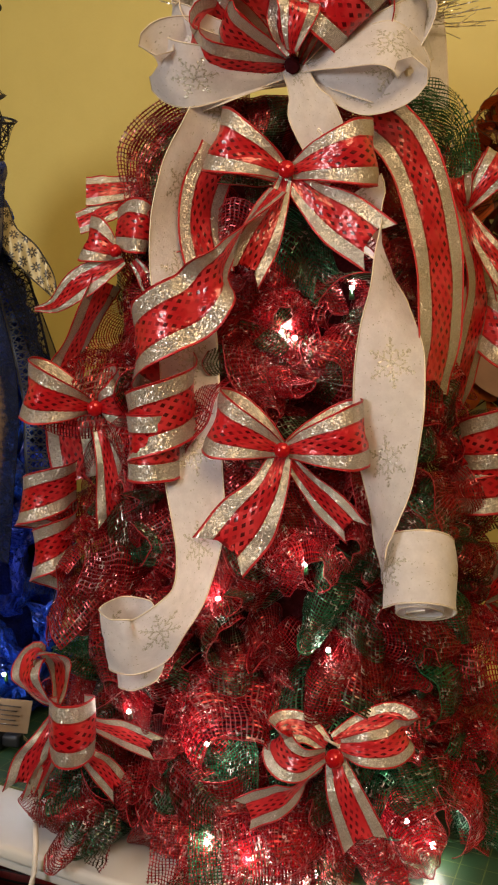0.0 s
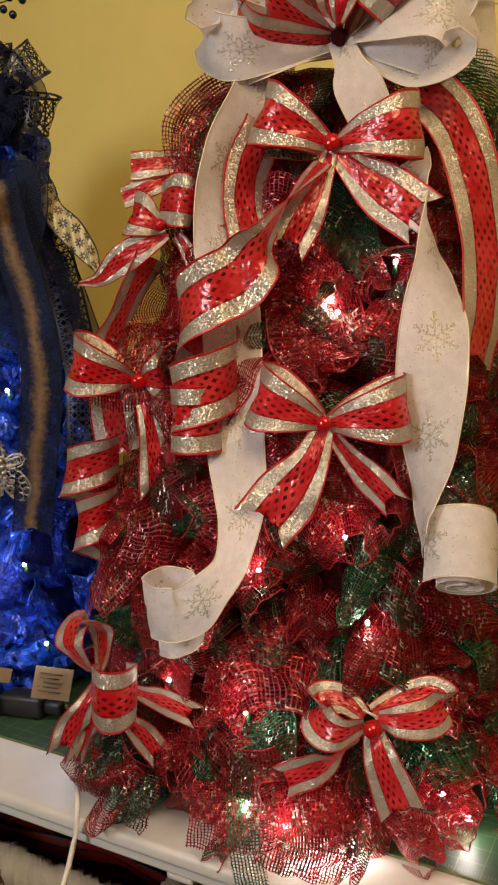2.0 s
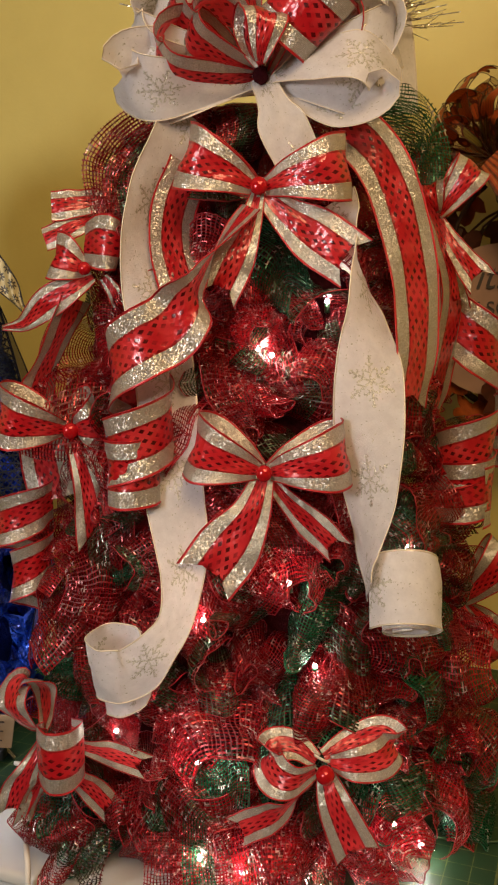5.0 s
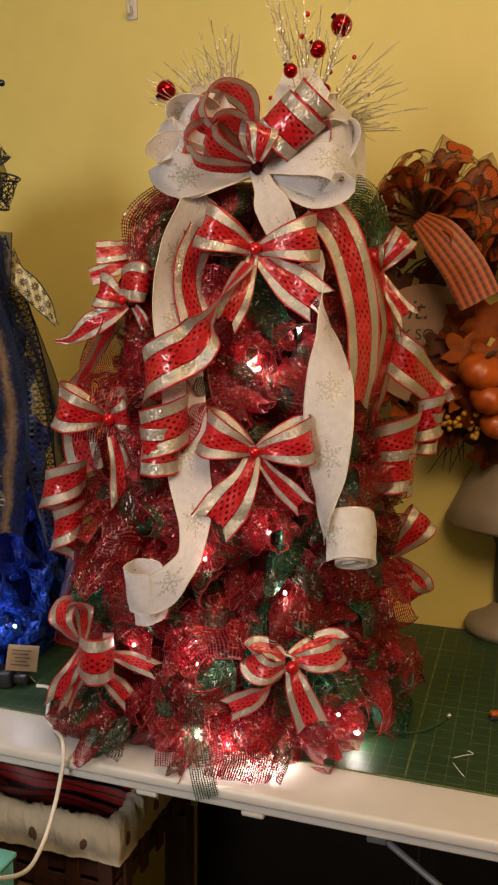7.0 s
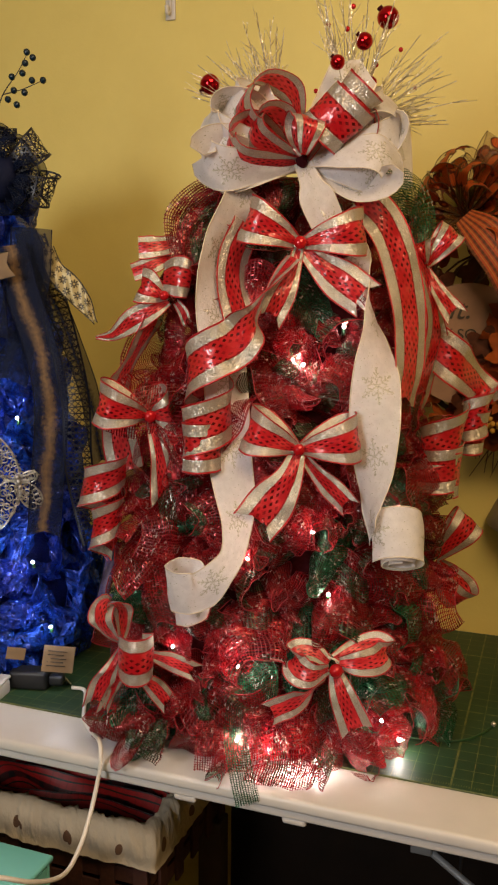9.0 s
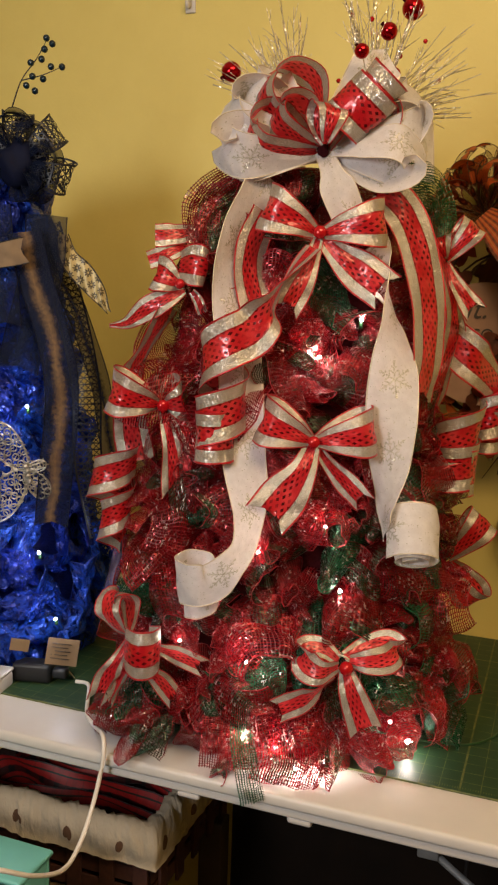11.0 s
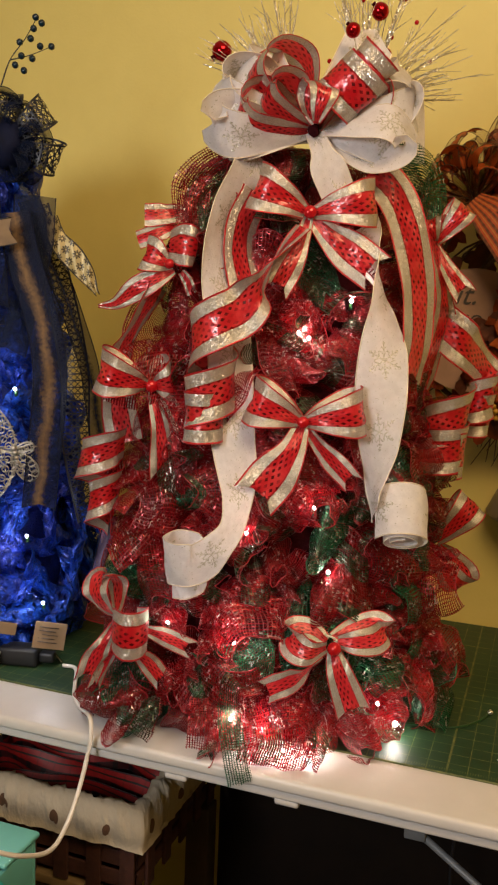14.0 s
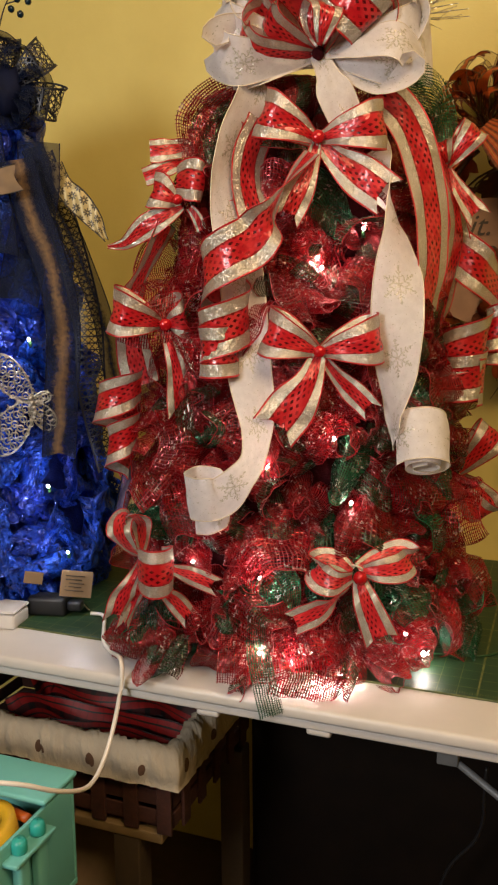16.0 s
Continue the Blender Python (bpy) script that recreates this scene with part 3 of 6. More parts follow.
def curl_mesh(seed, kind):
    """One curled length of mesh: a puffed roll pinched at its ends (0), a flared roll with an open mouth (1), or a ruffle with a folded edge (2)."""
    rnd = random.Random(seed)
    bm = bmesh.new()
    uvl = bm.loops.layers.uv.new("uv")
    length, r0 = rnd.uniform(0.070, 0.105), rnd.uniform(0.019, 0.029)
    turn, nu, nv = (rnd.uniform(1.5, 2.5) * math.pi, 24, 12) if kind != 2 else (rnd.uniform(0.8, 1.2) * math.pi, 20, 12)
    grid = []
    for i in range(nu + 1):
        th = -turn / 2 + turn * i / nu
        row = []
        for j in range(nv + 1):
            s = j / nv * 2 - 1
            if kind == 0:
                r = r0 * (1.10 - 0.70 * s * s)
            elif kind == 1:
                r = r0 * (0.70 + 0.45 * s + 0.15 * s * s)
            else:
                r = r0 * (1.25 + 0.30 * math.sin(2.6 * s + seed))
            r *= 1 + 0.26 * noise.noise(Vector((th * 1.1, s * 1.7, seed * 7.1))) + 0.05 * math.sin(6 * th + seed)
            r *= 1 + 0.13 * th / math.pi
            sag = 0.010 * noise.noise(Vector((s * 1.5, seed * 3.3, th)))
            row.append(bm.verts.new((s * length / 2 + 0.008 * math.sin(2 * th + seed), r * math.sin(th) + sag, -r * math.cos(th) * 0.92)))
        grid.append(row)
    for i in range(nu):
        for j in range(nv):
            f = bm.faces.new((grid[i][j], grid[i + 1][j], grid[i + 1][j + 1], grid[i][j + 1]))
            for loop, (a, b) in zip(f.loops, ((i, j), (i + 1, j), (i + 1, j + 1), (i, j + 1))):
                loop[uvl].uv = (b / nv * length * 1.15, a / nu * turn * r0)
    count = len(bm.faces)
    for e in (0, -1):
        tube(bm, [row[e].co.copy() for row in grid], 0.0006, 3)
    bm.faces.ensure_lookup_table()
    for f in bm.faces[count:]:
        f.material_index = 1
    return bm


CURLS = {}
for c, m, rim in (("red", M_MESH_RED, M_EDGE_RED), ("green", M_MESH_GREEN, M_EDGE_GREEN), ("mix", M_MESH_MIX, M_EDGE_RED)):
    for k in range(9):
        bm = curl_mesh(k + {"red": 0, "green": 20, "mix": 40}[c], k % 3)
        me = bpy.data.meshes.new("mesh_curl")
        bm.to_mesh(me)
        bm.free()
        for p in me.polygons:
            p.use_smooth = True
        me.materials.append(m)
        me.materials.append(rim)
        CURLS[c, k] = me


CLEAR = FRAME.inverted() @ Vector((-0.077, 0.068, 0.766))


def curl(colour, k, az, h, spin, out=0.0, size=1.0, tip=0.0):
    """Sets one curl on the cone at azimuth az (0 faces the viewer) and height h; tip turns its axis outwards."""
    r, wide = radius_at(h) - 0.020 + out, half_width(h) - 0.020 + out
    ob = new("mesh_curl", CURLS[colour, k % 9])
    ob.parent = tree
    place = Vector((-0.03 + wide * math.sin(az), -r * math.cos(az), h))
    if (place - CLEAR).length < 0.048:
        return None
    ob.matrix_basis = Matrix.Translation(place) @ Euler((radians(78), 0, az), "XYZ").to_matrix().to_4x4() @ pose(0, 0, 0, 0, 0, spin) @ pose(0, 0, 0, 0, tip, 0) @ pose(0, 0, 0, 180, 0, 0) @ Matrix.Scale(size, 4)
    return ob


# places where the green mesh shows, as (azimuth in degrees, height)
GREENS = ((14, 0.645), (38, 0.50), (-50, 0.47), (42, 0.36), (-35, 0.30), (-20, 0.28), (58, 0.30), (20, 0.27), (52, 0.20), (15, 0.18), (-5, 0.12), (-48, 0.05), (-30, 0.03), (68, 0.05), (62, 0.10), (-62, 0.22), (30, 0.12))
rnd = random.Random(5)
for row in range(17):
    h = 0.026 + row * 0.0455
    r = (radius_at(h) + half_width(h)) / 2
    n = max(7, round(math.tau * r / 0.057))
    for k in range(n):
        a = (k + 0.5 * (row % 2) + rnd.uniform(-0.25, 0.25)) / n * math.tau
        a = (a + math.pi) % math.tau - math.pi
        hh = h + rnd.uniform(-0.014, 0.014)
        near = min(math.hypot((math.degrees(a) - ga) / 60 * 0.25, hh - gh) for ga, gh in GREENS)
        toss = rnd.random()
        c = "green" if near < 0.037 and toss < 0.75 else "mix" if toss < 0.46 else "red"
        curl(c, rnd.randrange(9), a, hh, rnd.uniform(0, 180), rnd.uniform(-0.014, 0.014), rnd.uniform(0.85, 1.2), rnd.choice((0, 15, 40, 65)))

for k in range(34):
    a, hh = radians(rnd.uniform(-58, 58)), rnd.uniform(0.10, 0.64)
    near = min(math.hypot((math.degrees(a) - ga) / 60 * 0.25, hh - gh) for ga, gh in GREENS)
    curl("green" if near < 0.037 else rnd.choice(("red", "red", "mix")), rnd.randrange(9), a, hh, rnd.uniform(0, 180), rnd.uniform(-0.012, 0.002), rnd.uniform(0.8, 1.05), rnd.choice((0, 15, 40)))
for a, hh in ((-12, 0.545), (2, 0.50), (14, 0.58), (-4, 0.60), (20, 0.52), (-18, 0.49)):
    curl("red", int(hh * 100), radians(a), hh, a * 9, -0.012, 1.05, 20)

for k, p in enumerate(((-0.041, -0.165, 0.334), (-0.023, -0.162, 0.350), (-0.058, -0.164, 0.317), (0.045, -0.156, 0.103), (-0.080, -0.161, 0.092), (0.005, -0.154, 0.374), (-0.054, -0.164, 0.102))):
    hh = p[2]
    a = math.asin(max(-1.0, min(1.0, (p[0] + 0.03) / (half_width(hh) - 0.02))))
    curl(("red", "mix", "red", "red", "mix", "red", "red")[k], k + 1, a, hh, 37 * k, 0.0, 1.0, 15)


def curl_at(colour, k, p, turn, spin, size=1.0, tip=0.0):
    ob = new("mesh_curl", CURLS[colour, k % 9])
    ob.parent = tree
    ob.matrix_basis = Matrix.Translation(p) @ pose(0, 0, 0, 78, 0, turn) @ pose(0, 0, 0, 0, 0, spin) @ pose(0, 0, 0, 180, tip, 0) @ Matrix.Scale(size, 4)


LOW_SIDE = (("red", (0.150, -0.075, 0.072), 40, 20, 30), ("green", (0.188, -0.040, 0.052), 55, 80, 15), ("red", (0.075, -0.148, 0.052), 15, 130, 20), ("mix", (0.120, -0.110, 0.090), 30, 60, 50),
            ("red", (0.172, -0.055, 0.122), 45, 10, 60), ("mix", (0.030, -0.160, 0.040), 5, 75, 30), ("red", (0.196, -0.030, 0.105), 60, 100, 20),
            ("red", (-0.241, -0.11, 0.054), -40, 20, 15), ("mix", (-0.222, -0.13, 0.042), -25, 80, 30))
for k, (colour, p, turn, spin, tip) in enumerate(LOW_SIDE):
    curl_at(colour, k + 2, p, turn, spin, 1.0, tip)


def flap(points, sides, width, material, label=""):
    part("mesh_flap", strip(points, sides, width, 26, 10, None, 0.003, len(points) + width * 100, wire=0, metric=True), material, tree, label)


flap([(-0.102, -0.049, 0.758), (-0.135, -0.056, 0.742), (-0.162, -0.054, 0.717), (-0.151, -0.068, 0.672)], [(.3, .6, -1), (.5, .3, -1), (1, .5, 0), (1, .3, .2)], 0.055, M_NET_MIX, "loose red and green mesh edge by the topper")
flap([(-0.095, -0.040, 0.752), (-0.128, -0.044, 0.738), (-0.152, -0.040, 0.712), (-0.146, -0.052, 0.664)], [(.3, .6, -1), (.5, .3, -1), (1, .5, 0), (1, .3, .2)], 0.062, M_MESH_RED)
flap([(-0.090, -0.052, 0.748), (-0.122, -0.062, 0.728), (-0.142, -0.066, 0.700), (-0.136, -0.074, 0.660)], [(.3, .6, -1), (.5, .3, -1), (1, .5, 0), (1, .3, .2)], 0.048, M_MESH_MIX)
flap([(0.098, -0.060, 0.754), (0.131, -0.030, 0.757), (0.152, 0.000, 0.746), (0.149, 0.000, 0.694)], [(0, .3, 1), (.1, .3, 1), (.4, .4, 1), (1, .3, .2)], 0.060, M_NET_GREEN, "green mesh edge standing out beside the topper")
flap([(0.090, -0.052, 0.748), (0.124, -0.024, 0.748), (0.146, 0.006, 0.736), (0.144, 0.008, 0.684)], [(0, .3, 1), (.1, .3, 1), (.4, .4, 1), (1, .3, .2)], 0.064, M_MESH_GREEN)
flap([(0.084, -0.058, 0.742), (0.116, -0.034, 0.740), (0.136, -0.006, 0.724), (0.136, -0.004, 0.676)], [(0, .3, 1), (.1, .3, 1), (.4, .4, 1), (1, .3, .2)], 0.054, M_MESH_MIX)
flap([(-0.233, -0.098, 0.105), (-0.236, -0.125, 0.076), (-0.236, -0.127, 0.033)], [(1, -.4, 0), (1, -.3, .1), (1, -.2, .1)], 0.045, M_NET_GREEN)
flap([(-0.184, -0.137, 0.067), (-0.189, -0.158, 0.046), (-0.199, -0.164, 0.025)], [(1, -.4, .2), (1, -.3, .2), (1, -.2, .1)], 0.035, M_NET_MIX)
flap([(-0.110, -0.155, 0.077), (-0.110, -0.176, 0.052), (-0.111, -0.186, 0.023)], [(1, 0, 0), (1, 0, .05), (1, 0, 0)], 0.048, M_NET_RED, "open red mesh end lying over the table edge")
flap([(-0.084, -0.161, 0.072), (-0.077, -0.192, 0.042), (-0.065, -0.198, -0.013)], [(1, .2, 0), (1, .3, .1), (1, .2, .1)], 0.032, M_NET_GREEN, "green mesh tail hanging over the table edge")
flap([(-0.287, -0.000, 0.024), (-0.301, -0.000, -0.004), (-0.265, -0.084, 0.013)], [(1, -.4, .3), (1, -.3, .3), (1, -.2, .3)], 0.035, M_NET_RED)
flap([(-0.013, -0.165, 0.051), (-0.009, -0.184, 0.035), (-0.020, -0.185, 0.003)], [(1, .2, .2), (1, .2, .2), (1, .2, .3)], 0.075, M_NET_MIX)


# ---- bows ----
def loop_strip(angle, length, width=0.0635, lift=0.012, depth=0.03, seed=0, tip=1.0):
    """One bow loop out along angle (degrees, from the right, in the bow's own upright plane) and back behind."""
    a = radians(angle)
    d, n = Vector((math.cos(a), 0, math.sin(a))), Vector((-math.sin(a), 0, math.cos(a)))
    if n.z < 0:
        n = -n
    y = Vector((0, 1, 0))
    pts = [d * 0.004 - y * 0.006, d * 0.35 * length - y * depth * 0.8, d * 0.8 * length - y * depth, d * length - y * depth * 0.2 + n * lift * 0.5,
           d * 0.82 * length + y * depth * 0.5 + n * lift, d * 0.4 * length + y * depth * 0.4 + n * lift * 0.7, d * 0.004 + y * 0.004]
    sides = [n, n - y * 0.12, n - y * 0.18, n, n + y * 0.1, n, n]
    return strip(pts, sides, width, 34, 6, [0.26, 0.58, 0.95, tip, 0.95, 0.6, 0.3], 0.0012, seed)


def tail_strip(points, width=0.0635, twist=0.0, seed=0, start=0.3):
    """A bow's tail from the knot through points, face to the viewer, with a notched end."""
    pts = [Vector((0, -0.004, 0)), *[Vector(p) for p in points]]
    sides = []
    for i, p in enumerate(pts):
        d = pts[min(i + 1, len(pts) - 1)] - pts[max(i - 1, 0)]
        s = Vector((d.z, 0, -d.x)).normalized()
        if s.x < 0:
            s = -s
        sides.append(s + Vector((0, twist * i / len(pts), 0)))
    return strip(pts, sides, width, 26, 6, [start] + [0.62] * (len(pts) > 2) + [1.0] * (len(pts) - 1 - (len(pts) > 2)), 0.0012, seed, cut=0.020)


def knot_bead(parent, r=0.0075, colour=None):
    bm = bmesh.new()
    bmesh.ops.create_uvsphere(bm, u_segments=14, v_segments=9, radius=r)
    for v in bm.verts:
        v.co.y = v.co.y * 0.7 - 0.014
    part("bead", bm, colour or M_RED_BEAD, parent, "shiny red bead")


def bow(m, loops, tails, label, bead=0.010, width=0.0635):
    ob = thing("ribbon_bow", label, "bow", m, "ribbon bows on the tree")
    for k, (angle, length) in enumerate(loops):
        part("loop", loop_strip(angle, length, width, 0.012 * width / 0.0635, 0.03 * width / 0.0635, k * 3 + len(label)), RED, ob)
    for k, (pts, twist, share) in enumerate(tails):
        part("tail", tail_strip(pts, width * share, twist, k * 5), RED, ob)
    if bead:
        knot_bead(ob, bead * 0.8)
    return ob


def on_tree(p, turn=0, lean=0, roll=0):
    return FRAME @ pose(*p, lean, roll, turn)


bow(on_tree((-0.011, -0.128, 0.680), 0, -8), ((159, 0.074), (8, 0.078)),
    (([(-0.010, -0.010, -0.036), (-0.022, -0.012, -0.062), (-0.036, -0.010, -0.090)], 0.35, 0.62), ([(0.022, -0.004, -0.022), (0.048, -0.004, -0.042), (0.078, -0.004, -0.064)], -0.35, 0.85)),
    "red and silver striped ribbon bow with dotted middle band", 0.010, 0.058)
bow(on_tree((-0.009, -0.176, 0.435), 0, -8), ((162, 0.068), (9, 0.072)),
    (([(-0.012, -0.010, -0.034), (-0.030, -0.010, -0.062), (-0.050, -0.010, -0.088)], 0.1, 1.0), ([(0.020, 0.002, -0.026), (0.040, 0.004, -0.046), (0.060, 0.006, -0.066)], -0.5, 0.5)),
    "red and gold striped ribbon bow with a notched tail", 0.009, 0.056)
front_bow = thing("ribbon_bow", "red and silver ribbon bow with open loops low on the tree", "bow", FRAME, "ribbon bows on the tree")
for name, pts, sides, width, taper in (
        ("loop", [(0.032, -0.19, 0.173), (0.014, -0.186, 0.185), (-0.005, -0.186, 0.185), (-0.012, -0.196, 0.175), (-0.002, -0.212, 0.169), (0.014, -0.214, 0.166), (0.032, -0.2, 0.169)], [(-.2, -.5, -.8), (-.3, -.5, -.8), (-.4, -.5, -.8), (-.4, -.5, -.8), (-.4, -.3, -.9), (-.4, -.2, -.9), (-.3, -.2, -.9)], 0.036, [.4, .7, .9, 1, 1, .8, .4]),
        ("loop", [(0.039, -0.19, 0.177), (0.064, -0.182, 0.188), (0.09, -0.18, 0.195), (0.101, -0.186, 0.188), (0.089, -0.202, 0.182), (0.064, -0.208, 0.18), (0.045, -0.2, 0.177)], [(.1, -.5, -.8), (.1, -.5, -.8), (.1, -.5, -.8), (.1, -.5, -.8), (.1, -.3, -.9), (.1, -.2, -.9), (.1, -.2, -.9)], 0.036, [.4, .7, .9, 1, 1, .8, .4]),
        ("tail", [(0.04, -0.198, 0.166), (0.049, -0.206, 0.138), (0.067, -0.204, 0.093)], [(1, 0, .1), (1, .1, .2), (1, .1, .35)], 0.042, [.4, .75, 1]),
        ("tail", [(0.027, -0.198, 0.156), (-0.001, -0.204, 0.131), (-0.038, -0.204, 0.112)], [(.6, -.1, .8), (.6, -.1, .8), (.5, 0, .9)], 0.032, [.4, 1, 1])):
    part(name, strip(pts, sides, width, 36, 6, taper, 0.0008, width * 90, cut=0.012 if name == "tail" else 0.0), RED, front_bow)
bm = bmesh.new()
bmesh.ops.create_uvsphere(bm, u_segments=14, v_segments=9, radius=0.0085)
part("bead", bm, M_RED_BEAD, front_bow, "shiny red bead").location = (0.04, -0.212, 0.172)
part("wire_twist", tube(bmesh.new(), smooth_path([(0.031, -0.2, 0.184), (0.037, -0.21, 0.186), (0.043, -0.206, 0.181)], 12), 0.0012, 5), M_GOLD_WIRE, front_bow, "gold wire twist")

# ---- ribbons falling from the top ----
def coil(top, low, r0, r1, start, turns, n, ease=False):
    """Points of a hanging curl and the ribbon's crosswise way at each: round an upright line from top to low."""
    pts, sides = [], []
    top, low = Vector(top), Vector(low)
    for k in range(n):
        s = k / (n - 1)
        a = radians(start) + turns * math.tau * s
        r = r1 + (r0 - r1) * ((1 - s) ** 2.2 if ease else 1 - s)
        pts.append(top.lerp(low, 1 - (1 - s) ** 2.6 if ease else s) + Vector((r * math.cos(a), -r * math.sin(a), 0)))
        sides.append(Vector((0.05, 0.0, 1.0)))
    return pts, sides


def streamer(name, label, runs, material, group="ribbons falling from the top", width=0.0635):
    ob = thing(name, label, "ribbon", FRAME, group)
    for k, (pn, pts, sides, steps, *taper) in enumerate(runs):
        run = part(pn, strip(pts, sides, width, steps, 6, taper[0] if taper else None, 0.0008, k * 2.0, cut=0.010 if k == len(runs) - 1 else 0.0, wire=0), material[0], ob)
        for hem in list(HEMS):
            part("wired_edge", tube(bmesh.new(), hem, 0.0007, 4), material[1], run, "thin wired edge of the ribbon")
    return ob


def rolled(centre, end, axis, r0, r1, start, turns, n=22):
    """Points of a rolled ribbon end: a spiral round a leaning axis, winding in from r0 to r1 while its middle moves to end."""
    axis = Vector(axis).normalized()
    right = (Vector((1, 0, 0)) - axis * axis.x).normalized()
    front = axis.cross(right) if axis.z < 0 else -axis.cross(right)
    pts = []
    for k in range(n):
        s = k / (n - 1)
        a = radians(start) + turns * math.tau * s
        r = r0 + (r1 - r0) * s
        pts.append(Vector(centre).lerp(Vector(end), s) + right * (r * math.cos(a)) + front * (r * math.sin(a)))
    return pts, [axis] * n


roll, axes = rolled((-0.135, -0.206, 0.281), (-0.141, -0.200, 0.244), (0.06, 0.26, -1), 0.031, 0.011, 64, 1.62)
streamer("ribbon_streamer", "long white ribbon with silver snowflakes and a rolled end", [
    ("fall", [(-0.076, -0.080, 0.755), (-0.094, -0.095, 0.723), (-0.111, -0.105, 0.688), (-0.120, -0.112, 0.646), (-0.115, -0.118, 0.598), (-0.105, -0.130, 0.551), (-0.099, -0.142, 0.504), (-0.095, -0.155, 0.457), (-0.091, -0.168, 0.412), (-0.084, -0.182, 0.373), (-0.082, -0.201, 0.341), (-0.086, -0.220, 0.314), (-0.101, -0.234, 0.295), *roll],
     [(.9, .6, .3), (.7, .8, .15), (.6, .9, 0), (.6, .9, 0), (.8, .6, 0), (.95, .35, 0), (1, .2, 0), (1, .1, 0), (1, .1, 0), (1, .2, -.1), (.95, .25, -.3), (.8, .2, -.6), (.5, .1, -.85), *axes], 170, [1, 1, 1, 1, 1, 1, .98, .96, .95, .86, .66, .54, .66, .92] + [1] * 21)], WHITE, width=0.055)
roll, axes = rolled((0.111, -0.203, 0.334), (0.111, -0.203, 0.332), (0.02, 0.62, 1), 0.032, 0.010, 172, -2.2)
streamer("ribbon_streamer", "white snowflake ribbon twisting down to a rolled cylinder end", [
    ("fall", [(0.048, -0.098, 0.668), (0.059, -0.106, 0.645), (0.071, -0.118, 0.622), (0.079, -0.132, 0.598), (0.082, -0.147, 0.570), (0.083, -0.159, 0.538), (0.082, -0.168, 0.504), (0.081, -0.175, 0.462), (0.081, -0.180, 0.414), (0.080, -0.186, 0.378), (0.079, -0.194, 0.356), roll[0]],
     [(-.9, .4, 0), (-.7, .7, 0), (-.25, 1, 0), (.22, 1, 0), (.55, .85, 0), (.85, .5, 0), (1, .1, 0), (.95, -.3, 0), (.68, -.75, 0), (.34, -.93, 0), (.12, -1, .1), (0, -.8, .8)], 70),
    ("roll", roll, axes, 64)], WHITE, width=0.061)
pts, _ = coil((-0.105, -0.150, 0.562), (-0.127, -0.172, 0.436), 0.038, 0.023, 62, 2.4, 28, ease=True)
pts = [Vector((-0.018, -0.142, 0.664)), Vector((-0.042, -0.160, 0.634)), Vector((-0.058, -0.172, 0.608)), Vector((-0.070, -0.182, 0.584)), *pts]
streamer("ribbon_streamer", "red and gold striped ribbon hanging in a spiral curl", [
    ("curl", pts, [(.8, .1, .4), (.6, .1, .7), (.4, 0, .9), (.2, 0, 1)] + [(0.0, 0, 1)] * 28, 150, [.35, .5, .65, .85] + [1] * 28)], RED, width=0.060)
streamer("ribbon_streamer", "short red ribbon end tucked behind the bow", [
    ("fall", [(-0.076, -0.098, 0.707), (-0.091, -0.104, 0.672), (-0.095, -0.106, 0.636), (-0.085, -0.108, 0.596)], [(.8, .6, .2), (.8, .6, 0), (.8, .6, 0), (.9, .4, 0)], 24)], RED, width=0.046)
streamer("ribbon_streamer", "wide red ribbon with gold edges arching down the side", [
    ("fall", [(0.067, -0.079, 0.743), (0.096, -0.087, 0.712), (0.117, -0.096, 0.659), (0.128, -0.110, 0.594), (0.128, -0.123, 0.537), (0.121, -0.130, 0.491)], [(.5, .3, .8), (.8, .5, .7), (1, .6, .35), (1, .8, .15), (.9, .9, 0), (.8, 1, 0)], 44)], RED, width=0.057)
streamer("ribbon_streamer", "narrow fold of striped ribbon behind the wide one", [
    ("fall", [(0.145, -0.030, 0.692), (0.164, -0.030, 0.632), (0.177, -0.020, 0.578), (0.162, -0.020, 0.500), (0.153, -0.020, 0.460)], [(.5, .8, 0), (.4, .9, 0), (.5, .8, .1), (.5, .8, 0), (.4, .9, 0)], 30)], RED)
pts, sides = coil((0.184, -0.05, 0.455), (0.182, -0.06, 0.389), 0.031, 0.028, -20, 2.2, 24, ease=True)
back, _ = coil((0.242, 0.01, 0.472), (0.242, 0.01, 0.434), 0.020, 0.017, -20, 1.9, 18, ease=True)
streamer("ribbon_streamer", "red and silver ribbon folding out into two hanging curls", [
    ("fall", [(0.176, 0.000, 0.561), (0.212, -0.010, 0.531), (0.251, 0.030, 0.498), back[0]], [(.3, -.3, 1), (.2, 0, 1), (.1, .3, 1), (0.1, 0, 1)], 30),
    ("loose_curl", back, [Vector((0.16, 0, 1))] * 18, 56),
    ("curl", pts, [Vector((0.16 - 0.006 * k, 0, 1)) for k in range(24)], 80)], RED, width=0.060)
pts, sides = coil((-0.276, -0.04, 0.383), (-0.27, -0.045, 0.273), 0.035, 0.015, 10, 1.85, 22)
